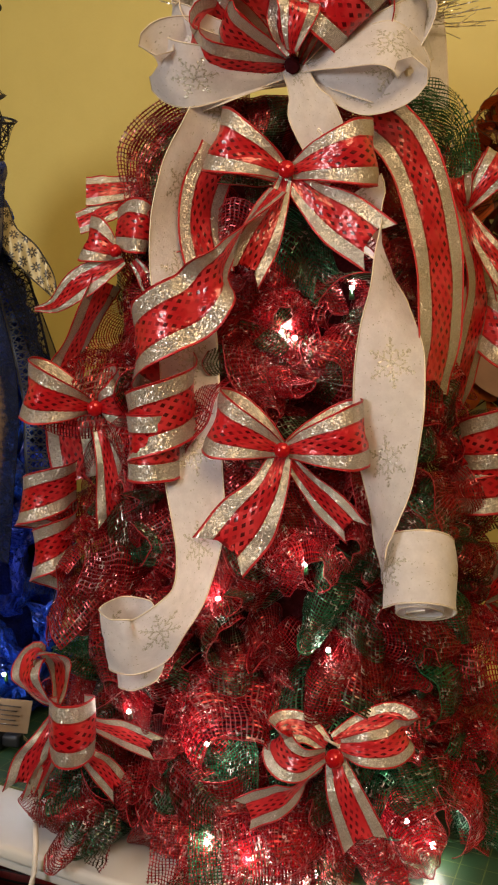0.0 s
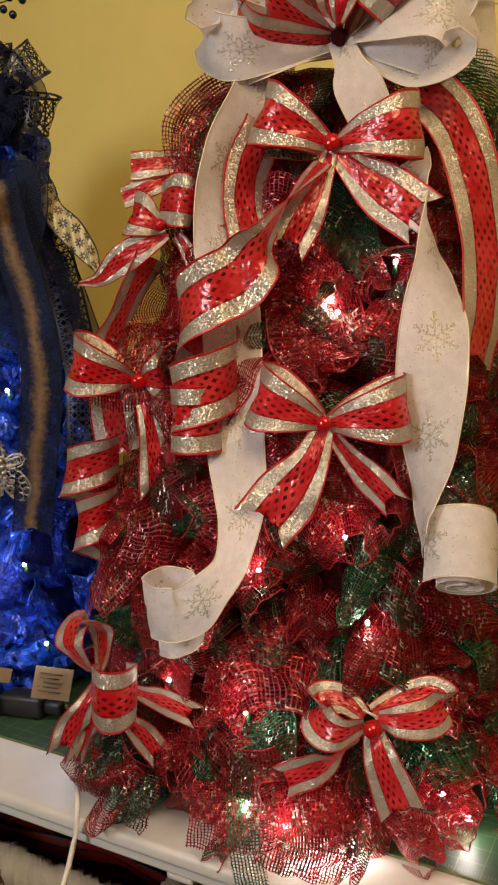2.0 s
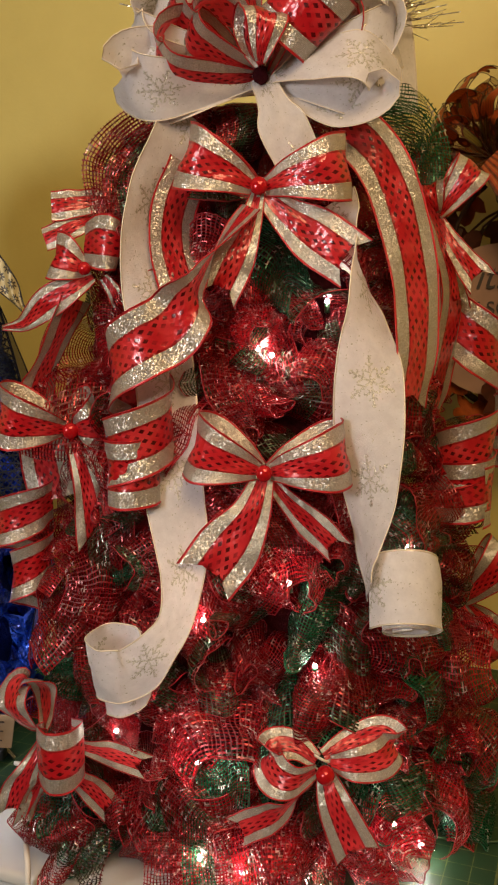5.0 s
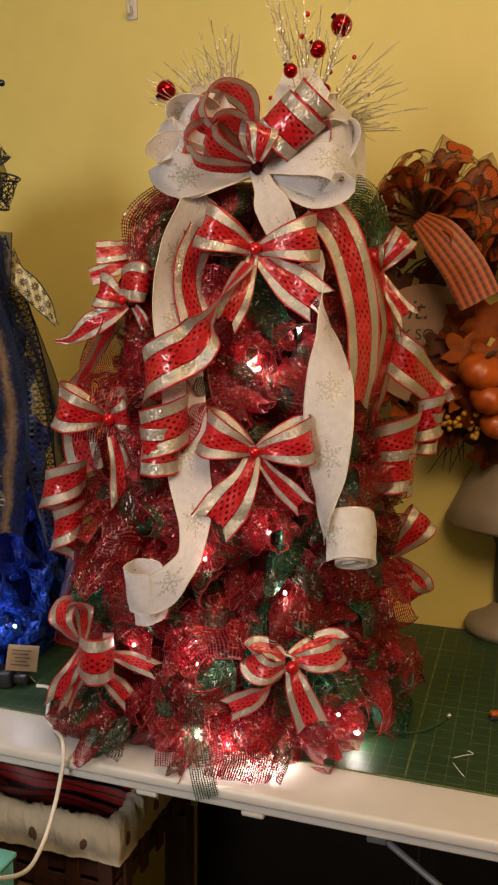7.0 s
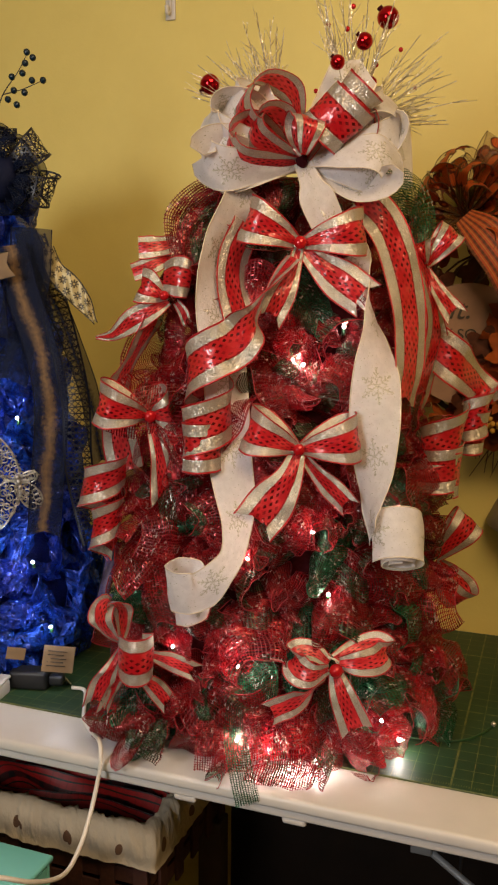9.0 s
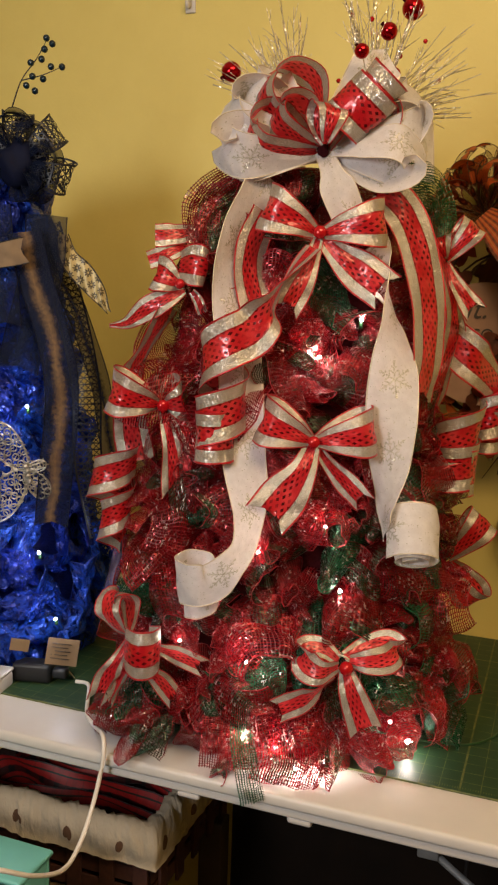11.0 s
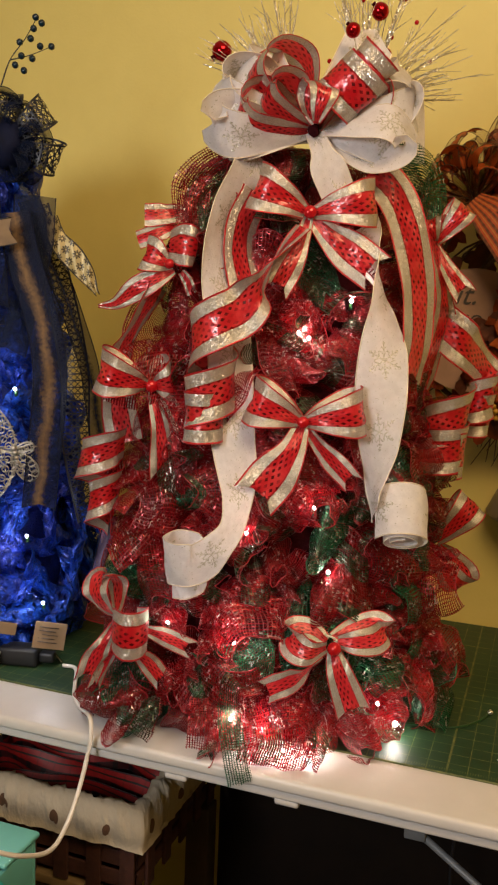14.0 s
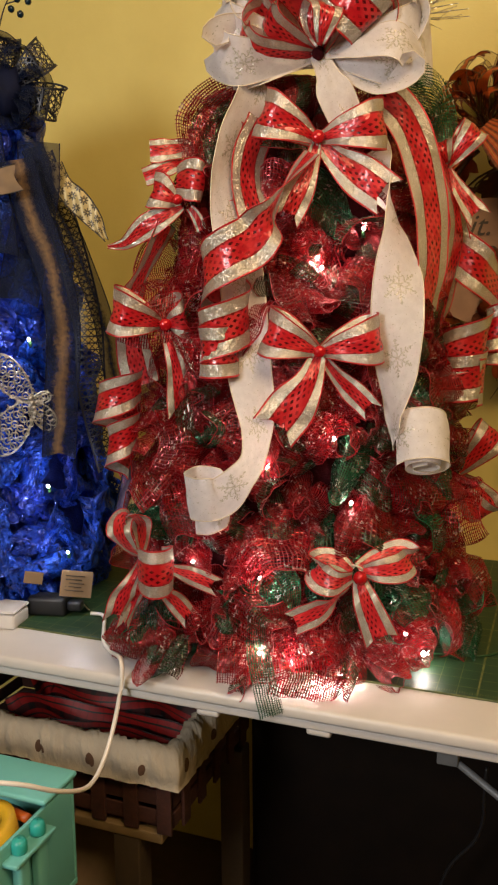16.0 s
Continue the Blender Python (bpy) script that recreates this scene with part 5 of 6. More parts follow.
hang("gold ribbon tip printed with black flowers", [(-0.392, 0.13, 0.698), (-0.38, 0.12, 0.664), (-0.36, 0.12, 0.642), (-0.338, 0.12, 0.616), (-0.319, 0.12, 0.585)], [(.9, .2, .3), (.6, .1, .8), (.7, 0, .8), (.8, 0, .6), (.8, .2, .5)], 0.034, GOLD_R, taper=[.5, .8, 1, .8, .15])

CREAM_R, LILAC_R = (M_CARD, M_BLACK), (sheer("lilac_sheer_ribbon", (0.10, 0.09, 0.22), (0.22, 0.20, 0.34), 0.7), M_NAVY)
hang("cream glitter ribbon end crossing the navy ribbon", [(-0.476, 0.050, 0.655), (-0.448, 0.040, 0.660), (-0.425, 0.045, 0.666)], [(.1, 0, 1), (.05, 0, 1), (0, 0, 1)], 0.036, CREAM_R, 16)
hang("lilac sheer ribbon end between the trees", [(-0.261, -0.020, 0.275), (-0.271, -0.020, 0.233), (-0.279, -0.020, 0.195)], [(1, .5, .2), (1, .4, .2), (1, .3, 0)], 0.022, LILAC_R, 18)
hang("gold dotted ribbon end between the trees", [(-0.244, -0.030, 0.282), (-0.254, -0.030, 0.245), (-0.263, -0.030, 0.203)], [(1, .6, .2), (1, .5, .2), (1, .4, 0)], 0.016, GOLD_R, 18)

blue_bow = thing("topper_bow", "black and navy bow with open lattice loops", "bow", FRAME @ Matrix.Translation((-0.460, 0.140, 0.802)))
for k, (a, l, y) in enumerate(((36, .078, .0), (-22, .080, -.006), (88, .075, .01), (150, .08, .0))):
    bm = loop_strip(a, l, 0.046, 0.016, 0.022, k)
    bmesh.ops.translate(bm, verts=bm.verts[:], vec=(0, y, 0))
    part("loop", bm, NET_R, blue_bow, "open lattice loop")
for k, (a, l, f, lean, fwd) in enumerate(((8, .058, .020, .8, .3), (100, .070, .022, .7, .2), (60, .060, .020, .8, .2), (150, .08, .02, .7, .2), (-60, .06, .02, .7, .3), (-30, .055, .018, .8, .4), (200, .08, .02, .7, .2))):
    petal(a, l, f, 0.045, lean, NAVY_P, blue_bow, k, fwd)
bm = bmesh.new()
bmesh.ops.create_icosphere(bm, subdivisions=3, radius=0.035)
for v in bm.verts:
    v.co *= 1 + 0.3 * noise.noise(v.co * 60)
part("gathered_middle", bm, M_NAVY, blue_bow)

berries = thing("berry_pick", "sprig of dark teal berries on a thin stem", "floral pick", FRAME)
stem = [(-0.479, 0.160, 0.890), (-0.465, 0.160, 0.929), (-0.442, 0.160, 0.960), (-0.424, 0.160, 0.991)]
part("stem", tube(bmesh.new(), smooth_path(stem, 14), 0.0012, 5, 0.0006), M_BLACK, berries)
part("stem", tube(bmesh.new(), smooth_path([(-0.465, 0.160, 0.929), (-0.434, 0.160, 0.937), (-0.402, 0.160, 0.950)], 10), 0.0010, 5, 0.0006), M_BLACK, berries)
for p in ((-0.426, 0.160, 0.991), (-0.417, 0.160, 0.983), (-0.429, 0.160, 0.975), (-0.432, 0.155, 0.959), (-0.450, 0.160, 0.955), (-0.419, 0.160, 0.950), (-0.402, 0.160, 0.950), (-0.446, 0.155, 0.934), (-0.431, 0.160, 0.932), (-0.457, 0.160, 0.922), (-0.442, 0.155, 0.913)):
    bm = bmesh.new()
    bmesh.ops.create_uvsphere(bm, u_segments=12, v_segments=8, radius=0.0052)
    b = part("berry", bm, M_TEAL_BERRY, berries)
    b.location = p

butterfly = thing("butterfly_ornament", "silver filigree butterfly ornament on the blue tree", "ornament", FRAME @ Matrix.Translation((-0.419, 0.035, 0.350)) @ pose(0, 0, 0, 0, 0, 8))


def wing(parent, angle, length, fat):
    d, n = Vector((math.cos(radians(angle)), 0, math.sin(radians(angle)))), Vector((-math.sin(radians(angle)), 0, math.cos(radians(angle))))
    bm = bmesh.new()
    rim = [d * (length * (0.5 - 0.5 * math.cos(t))) + n * (fat * math.sin(t) * (0.6 + 0.4 * (0.5 - 0.5 * math.cos(t)))) for t in [k * math.tau / 28 for k in range(29)]]
    tube(bm, rim, 0.0016, 5)
    rnd = random.Random(int(angle))
    for i in range(1, 7):
        x = length * i / 7
        half = fat * math.sin(math.acos(max(-1, min(1, 1 - 2 * i / 7)))) * 0.85
        count = max(1, int(half * 2 / 0.010))
        for j in range(count):
            y = -half + (j + 0.5) * 2 * half / count
            r = 0.0048
            c = d * x + n * y
            tube(bm, [c + r * (math.cos(q) * d + math.sin(q) * n) - Vector((0, 0.001, 0)) for q in [k * math.tau / 10 for k in range(11)]], 0.0012, 4)
            for q in (rnd.uniform(0, 3), rnd.uniform(3, 6)):
                tube(bm, [c, c + (math.cos(q) * d + math.sin(q) * n) * 0.009], 0.0010, 4)
    part("wing", bm, M_PEWTER, parent, smooth=True)


for a, l, f in ((128, .085, .026), (232, .095, .030), (-52, .050, .018), (20, .030, .010)):
    wing(butterfly, a, l, f)
bm = bmesh.new()
for k in range(4):
    bmesh.ops.create_uvsphere(bm, u_segments=10, v_segments=7, radius=0.005 - 0.0006 * k, matrix=Matrix.Translation((0.002 * k, -0.004, 0.006 - 0.007 * k)))
part("body", bm, M_PEWTER, butterfly)

# ---- clutter by the blue tree ----
tag = thing("paper_tag", "creased cardboard tag with faded printed lines", "tag", FRAME @ Matrix.Translation((-0.371, 0.060, 0.064)) @ pose(0, 0, 0, -18, 8, 10))
bm = bmesh.new()
box(bm, (-0.024, -0.0006, -0.020), (0.024, 0.0006, 0.020), 0.0004)
bmesh.ops.subdivide_edges(bm, edges=bm.edges[:], cuts=3, use_grid_fill=True)
for v in bm.verts:
    v.co.y += 0.004 * math.sin(v.co.x * 70) + 0.002 * noise.noise(v.co * 60)
part("card", bm, M_CARD, tag)
for k in range(5):
    bm = bmesh.new()
    box(bm, (-0.017, -0.0042, 0.011 - k * 0.0055), (0.012 - 0.004 * (k % 2), -0.0036, 0.0125 - k * 0.0055))
    part("printed_line", bm, M_FADED, tag)
tag = thing("paper_tag", "small cream paper tag at the foot of the blue tree", "tag", FRAME @ Matrix.Translation((-0.428, 0.030, 0.084)) @ pose(0, 0, 0, -10, 12, 20))
bm = bmesh.new()
box(bm, (-0.014, -0.0006, -0.009), (0.014, 0.0006, 0.009), 0.0004)
part("card", bm, M_CARD, tag)
plug = thing("power_plug", "black plug adapter lying on the mat", "plug", pose(*(-0.655, 0.065, 0.745), 0, 0, 14))
bm = bmesh.new()
box(bm, (-0.045, -0.016, 0.003), (0.018, 0.016, 0.034), 0.006)
part("body", bm, M_BLACK, plug)
bm = bmesh.new()
box(bm, (0.018, -0.009, 0.010), (0.042, 0.009, 0.026), 0.004)
part("nose", bm, M_BLACK, plug)
part("lead", tube(bmesh.new(), smooth_path([Vector((-0.045, 0, 0.018)), Vector((-0.08, 0.01, 0.012)), Vector((-0.12, 0.0, 0.006)), Vector((-0.18, 0.01, 0.006))], 14), 0.003, 6), M_BLACK, plug)
bit = thing("ribbon_scrap", "small bronze ribbon scrap on the mat", "scrap", pose(*(-0.621, 0.083, 0.748), 0, 0, 30))
part("scrap", strip([(-0.012, 0, 0.003), (0, 0.004, 0.012), (0.012, 0, 0.002)], [(0, 1, 0.2), (0, 1, 0), (0, 1, -0.2)], 0.012, 12), (M_GOLD_PRINT, M_BLACK), bit)
boxy = thing("cream_box", "small cream plastic box at the table edge", "box", pose(*(-0.710, 0.004, 0.745), 0, 0, 8))
bm = bmesh.new()
box(bm, (-0.05, -0.02, 0), (0.026, 0.03, 0.024), 0.005)
part("box_body", bm, M_TABLE, boxy)
bm = bmesh.new()
box(bm, (-0.052, -0.021, 0.024), (0.027, 0.031, 0.030), 0.003)
part("box_lid", bm, M_TABLE, boxy)

# ---- wreath on the wall ----
WREATH = (0.056, 0.530, 1.323)
wreath = thing("autumn_wreath", "autumn wreath of orange pumpkins, maple leaves and printed ribbon", "wreath", Matrix.Translation(WREATH))
rnd = random.Random(21)
for k in range(46):
    bm = bmesh.new()
    a0 = rnd.uniform(0, math.tau)
    span = rnd.uniform(0.8, 2.0)
    R, y0, z0 = 0.165 + rnd.uniform(-0.04, 0.04), rnd.uniform(-0.03, 0.03), rnd.uniform(-0.01, 0.01)
    tube(bm, [Vector(((R + 0.012 * math.sin(5 * t + k)) * math.cos(a0 + t), y0 + 0.01 * math.sin(4 * t + k), (R + 0.012 * math.sin(5 * t + k)) * math.sin(a0 + t) + z0)) for t in [span * q / 12 for q in range(13)]], 0.004, 5, 0.0015)
    part("grapevine", bm, M_TWIG, wreath)
for k in range(26):
    a = radians(rnd.uniform(185, 265))
    p = Vector((0.18 * math.cos(a), rnd.uniform(-0.03, 0.02), 0.18 * math.sin(a)))
    d = Vector((math.cos(a) * 0.7 + rnd.uniform(-.5, .5), rnd.uniform(-.3, .2), math.sin(a)))
    part("twig", tube(bmesh.new(), [p, p + d * 0.04, p + d * rnd.uniform(0.06, 0.10)], 0.0016, 4, 0.0006), M_TWIG, wreath)


def maple_leaf(parent, p, size, rot, material):
    """A lobed leaf, cupped and veined."""
    bm = bmesh.new()
    c = bm.verts.new((0, 0, 0))
    rim = []
    for k in range(30):
        t = k / 30 * math.tau
        lobes = 0.55 + 0.45 * abs(math.cos(2.5 * t)) ** 1.5
        r = size * lobes * (1.0 if math.cos(t) > -0.8 else 0.7) * (1 + 0.12 * math.sin(15 * t))
        rim.append(bm.verts.new((r * math.sin(t), -0.25 * size * (r / size) ** 2 + 0.04 * size * math.sin(7 * t), r * math.cos(t))))
    for k in range(30):
        bm.faces.new((c, rim[k], rim[(k + 1) % 30]))
    bmesh.ops.solidify(bm, geom=bm.faces[:], thickness=0.0008)
    ob = part("maple_leaf", bm, material, parent)
    ob.matrix_basis = pose(*p, *rot)


def pumpkin(parent, p, r):
    bm = bmesh.new()
    bmesh.ops.create_uvsphere(bm, u_segments=32, v_segments=14, radius=r)
    for v in bm.verts:
        a = math.atan2(v.co.y, v.co.x)
        k = 1 - 0.12 * (1 - abs(math.cos(4 * a))) ** 2
        v.co = Vector((v.co.x * k, v.co.y * k, v.co.z * 0.78 - 0.12 * r * math.exp(-((v.co.x**2 + v.co.y**2) / (0.2 * r) ** 2)) * (1 if v.co.z > 0 else -1)))
    ob = part("pumpkin", bm, M_PUMPKIN, parent)
    ob.location = p
    ob.rotation_euler = (0.5, 0.2, 0.3)
    part("pumpkin_stalk", tube(bmesh.new(), [Vector((0, 0, r * 0.6)), Vector((0.1 * r, 0, r * 0.9)), Vector((0.3 * r, 0, 1.1 * r))], r * 0.12, 6, r * 0.07), M_TWIG, ob)


W = Vector(WREATH)
for p, s, rot, m in (((0.018, 0.460, 1.284), .045, (0, 30, 10), M_LEAF_A), ((-0.002, 0.470, 1.242), .038, (10, -60, 0), M_LEAF_B), ((0.051, 0.460, 1.338), .050, (0, 120, -10), M_LEAF_A), ((0.016, 0.480, 1.348), .045, (0, 70, 10), M_LEAF_B), ((-0.021, 0.480, 1.219), .045, (0, 200, 0), M_LEAF_A),
                     ((0.048, 0.470, 1.193), .050, (0, 150, 0), M_LEAF_B), ((-0.000, 0.490, 1.169), .042, (0, 100, 0), M_LEAF_C), ((0.068, 0.450, 1.273), .045, (0, 20, 0), M_LEAF_A), ((0.014, 0.470, 1.211), .04, (0, -20, 0), M_LEAF_A)):
    maple_leaf(wreath, Vector(p) - W, s, rot, m)
for p, s, rot, m in (((0.068, 0.490, 1.152), .05, (0, 170, 0), M_LEAF_C), ((0.014, 0.490, 1.318), .04, (0, 250, 0), M_LEAF_C), ((-0.021, 0.465, 1.297), .036, (0, 15, 10), M_LEAF_C), ((-0.026, 0.465, 1.242), .040, (0, 160, -10), M_LEAF_B), ((-0.046, 0.470, 1.254), .034, (0, 60, 0), M_LEAF_C), ((-0.005, 0.465, 1.323), .034, (0, 110, 10), M_LEAF_B), ((-0.110, 0.500, 1.387), .045, (0, 40, 0), M_LEAF_C), ((-0.119, 0.510, 1.316), .045, (0, 140, 0), M_LEAF_C)):
    maple_leaf(wreath, Vector(p) - W, s, rot, m)
for p, r in (((0.048, 0.450, 1.255), .040), ((0.065, 0.450, 1.210), .035), ((0.078, 0.460, 1.164), .03)):
    pumpkin(wreath, Vector(p) - W, r)
for k in range(26):
    p = Vector((0.017, 0.460, 1.158)) + Vector((rnd.uniform(-.035, .035), rnd.uniform(-.015, .015), rnd.uniform(-.022, .022))) - W
    bm = bmesh.new()
    bmesh.ops.create_icosphere(bm, subdivisions=1, radius=0.0055)
    part("gold_berry", bm, M_GOLD_BERRY, wreath).location = p

for k in range(90):
    a = rnd.uniform(0, math.tau)
    R = 0.165 + rnd.uniform(-0.05, 0.055)
    if 2.4 < a < 3.9 and R < 0.20:
        continue
    maple_leaf(wreath, (R * math.cos(a), rnd.uniform(-0.045, 0.0), R * math.sin(a)), rnd.uniform(0.028, 0.045), (rnd.uniform(-40, 40), rnd.uniform(0, 360), rnd.uniform(-40, 40)), rnd.choice((M_LEAF_A, M_LEAF_B, M_LEAF_C, M_LEAF_B)))

PUMP_R, PLAID_R = (M_PUMPKIN_PRINT, M_TWIG), (M_PLAID, M_TWIG)
pb = thing("ribbon_bow", "bow of sheer pumpkin-print ribbon on the wreath", "bow", Matrix.Translation((-0.061, 0.455, 1.507)))
for k, (a, l, y, w) in enumerate(((112, .100, .016, .055), (64, .135, .012, .055), (30, .145, .016, .060), (0, .135, .012, .055), (-24, .120, .014, .055), (150, .095, .010, .055), (184, .100, .014, .055), (212, .100, .018, .060))):
    bm = loop_strip(a, l, w, 0.016, 0.030, k + 40)
    bmesh.ops.translate(bm, verts=bm.verts[:], vec=(0, y, 0))
    part("loop", bm, PUMP_R, pb)
for k, (a, l, f, w, fwd) in enumerate(((98, .110, .030, .050, .1), (72, .085, .026, .050, .4), (46, .120, .032, .055, .2), (20, .095, .028, .050, .5), (128, .090, .028, .050, .3), (160, .080, .026, .050, .3), (-14, .100, .028, .055, .3), (196, .085, .024, .050, .3), (60, .055, .022, .045, .7), (-40, .075, .024, .050, .4))):
    petal(a, l, f, w, 0.5, PUMP_R, pb, k + 60, fwd)
part("plaid_tail", strip([(0, -0.03, 0), (0.035, -0.05, -0.03), (0.075, -0.055, -0.08), (0.105, -0.05, -0.135)], [(1, .1, .6), (1, 0, .75), (1, 0, .6), (1, 0, .4)], 0.070, 26, 6, [0.5, 0.9, 1, 1]), PLAID_R, pb, "orange and brown plaid ribbon tail")

sign = thing("wooden_sign", "round cream sign with dark painted lettering in the wreath", "sign", pose(*(-0.053, 0.485, 1.298), 0, 0, 6))
bm = bmesh.new()
bmesh.ops.create_cone(bm, segments=48, radius1=0.105, radius2=0.105, depth=0.006, cap_ends=True, matrix=Matrix.Rotation(math.pi / 2, 4, "X"))
part("board", bm, M_SIGN, sign, smooth=False)


def lettering(words, size, x, z, shear, parent):
    data = bpy.data.curves.new("lettering", "FONT")
    data.body, data.size, data.shear, data.extrude = words, size, shear, 0.0006
    data.materials.append(M_FADED)
    ob = new("lettering", data)
    ob.parent = parent
    ob.matrix_basis = pose(x, -0.0045, z, 90, 0, 0)


lettering("it.", 0.050, -0.034, 0.044, 0.35, sign)
lettering("MY SO", 0.027, -0.062, 0.008, 0.0, sign)

# ---- grey desk lamp ----
lamp = thing("desk_lamp", "dark grey desk lamp with a flared shade", "lamp", pose(*(0.110, 0.591, 0.748)))


def lathe(profile, n=32):
    bm = bmesh.new()
    rows = [[bm.verts.new((r * math.cos(k * math.tau / n), r * math.sin(k * math.tau / n), z)) for k in range(n)] for r, z in profile]
    for a, b in zip(rows, rows[1:]):
        for k in range(n):
            bm.faces.new((a[k], a[(k + 1) % n], b[(k + 1) % n], b[k]))
    return bm


part("base", lathe([(0.001, 0), (0.075, 0), (0.078, 0.012), (0.070, 0.028), (0.040, 0.042), (0.022, 0.060), (0.001, 0.062)]), M_GREY, lamp)
part("stem", lathe([(0.022, 0.05), (0.026, 0.09), (0.026, 0.17), (0.038, 0.20), (0.040, 0.235), (0.001, 0.236)]), M_GREY_DARK, lamp)
part("shade", lathe([(0.036, 0.232), (0.085, 0.222), (0.118, 0.214), (0.123, 0.221), (0.104, 0.262), (0.083, 0.308), (0.062, 0.352), (0.045, 0.384), (0.025, 0.394), (0.001, 0.396)]), M_GREY, lamp)
part("switch", lathe([(0.001, 0.416), (0.012, 0.414), (0.014, 0.406), (0.012, 0.394)], 16), M_TABLE, lamp, "pale round switch on the lamp head")

# ---- small things ----
hook = thing("wall_hook", "white adhesive plastic hook on the wall", "hook", pose(*(-0.671, 0.600, 1.953)))
bm = bmesh.new()
box(bm, (-0.011, -0.005, -0.022), (0.011, 0.0, 0.06), 0.002)
part("backplate", bm, M_TABLE, hook)
bm = tube(bmesh.new(), smooth_path([Vector((0, -0.004, 0.02)), Vector((0, -0.008, -0.006)), Vector((0, -0.018, -0.014)), Vector((0, -0.022, 0.0))], 12), 0.004, 8)
part("prong", bm, M_TABLE, hook)
pin = thing("sewing_clip", "small orange and black sewing clip on the mat", "clip", pose(*(0.109, 0.210, 0.748), 0, 0, 25))
bm = bmesh.new()
box(bm, (-0.012, -0.006, 0.0), (0.012, 0.006, 0.007), 0.002)
part("jaw", bm, M_BLACK, pin)
bm = bmesh.new()
box(bm, (-0.011, -0.006, 0.007), (0.010, 0.006, 0.014), 0.003)
part("grip", bm, M_PUMPKIN, pin)
for pts in (((0.058, 0.075, 0.749), (0.072, 0.085, 0.750), (0.082, 0.092, 0.750), (0.074, 0.098, 0.750)), ((0.058, 0.059, 0.749), (0.066, 0.044, 0.749), (0.074, 0.030, 0.749))):
    th = thing("loose_thread", "pale loose thread lying on the mat", "thread", None, "loose threads")
    part("fibre", tube(bmesh.new(), smooth_path(pts, 16), 0.0006, 4), M_CORD, th)

# ---- basket below ----
BX, BY, BZ = -0.425, 0.0, 0.592
basket = thing("wicker_basket", "dark wicker basket with a gathered cream spotted liner", "basket")
bm = bmesh.new()


def liner_wall(bm, a, b, out, seed):
    """A puckered cloth cuff over the basket's rim from a to b."""
    uvl = bm.loops.layers.uv.verify()
    a, b, out = Vector(a), Vector(b), Vector(out)
    n = int((b - a).length / 0.006)
    rows = []
    prof = ((-0.020, -0.030), (-0.014, 0.0), (0.0, 0.006), (0.012, 0.0), (0.018, -0.020), (0.017, -0.038), (0.013, -0.050), (0.016, -0.056))
    for i in range(n + 1):
        p = a.lerp(b, i / n)
        row = []
        way = (b - a).normalized()
        for j, (o, z) in enumerate(prof):
            reach = max(-1.0, min(1.0, (i / n - 0.5) * 2))
            p = a.lerp(b, i / n) + way * (o * reach)
            fade = min(1.0, i / 6, (n - i) / 6)
            k = fade * (0.6 * noise.noise(Vector((i * 0.22, j * 0.35, seed))) + 0.9 * noise.noise(Vector((i * 0.62, j * 0.22, seed + 5))))
            k *= 0.25 if j > 5 else 1.0
            row.append(bm.verts.new(p + out * (o + 0.015 * k) + Vector((0, 0, z + fade * 0.004 * noise.noise(Vector((i * 0.12, j * 0.2, seed + 9)))))))
        rows.append(row)
    for r0, r1 in zip(rows, rows[1:]):
        for j in range(len(prof) - 1):
            f = bm.faces.new((r0[j], r1[j], r1[j + 1], r0[j + 1]))
    return bm


liner_wall(bm, (BX - 0.50, BY, BZ), (BX, BY, BZ), (0, -1, 0), 1.0)
liner_wall(bm, (BX, BY, BZ), (BX, BY + 0.32, BZ), (1, 0, 0), 2.0)
liner_wall(bm, (BX, BY + 0.32, BZ), (BX - 0.50, BY + 0.32, BZ), (0, 1, 0), 3.0)
liner_wall(bm, (BX - 0.50, BY + 0.32, BZ), (BX - 0.50, BY, BZ), (-1, 0, 0), 4.0)
bmesh.ops.remove_doubles(bm, verts=bm.verts[:], dist=0.004)
part("liner", bm, M_LINER, basket, "gathered cream cloth liner with brown spots")
bm = bmesh.new()
box(bm, (BX - 0.485, BY + 0.012, BZ - 0.140), (BX - 0.012, BY + 0.308, BZ - 0.125), 0.002)
part("bottom", bm, M_WICKER, basket)
for k in range(3):
    z = BZ - 0.128 + k * 0.032
    for a, b in (((BX - 0.495, BY + 0.003), (BX - 0.003, BY + 0.003)), ((BX - 0.003, BY + 0.003), (BX - 0.003, BY + 0.317)), ((BX - 0.003, BY + 0.317), (BX - 0.495, BY + 0.317)), ((BX - 0.495, BY + 0.317), (BX - 0.495, BY + 0.003))):
        bm = bmesh.new()
        box(bm, (min(a[0], b[0]) - 0.002, min(a[1], b[1]) - 0.002, z), (max(a[0], b[0]) + 0.002, max(a[1], b[1]) + 0.002, z + 0.024), 0.001)
        part("weaver", bm, M_WICKER, basket)
for k in range(9):
    bm = bmesh.new()
    box(bm, (BX - 0.475 + k * 0.056, BY - 0.005, BZ - 0.138), (BX - 0.451 + k * 0.056, BY + 0.0005, BZ - 0.03), 0.001)
    part("stake", bm, M_WICKER, basket)
for k in range(5):
    bm = bmesh.new()
    box(bm, (BX - 0.0005, BY + 0.025 + k * 0.06, BZ - 0.138), (BX + 0.005, BY + 0.049 + k * 0.06, BZ - 0.03), 0.001)
    part("stake", bm, M_WICKER, basket)
cloth = thing("plaid_fabric", "red and black plaid ribbon heaped in the basket", "fabric")
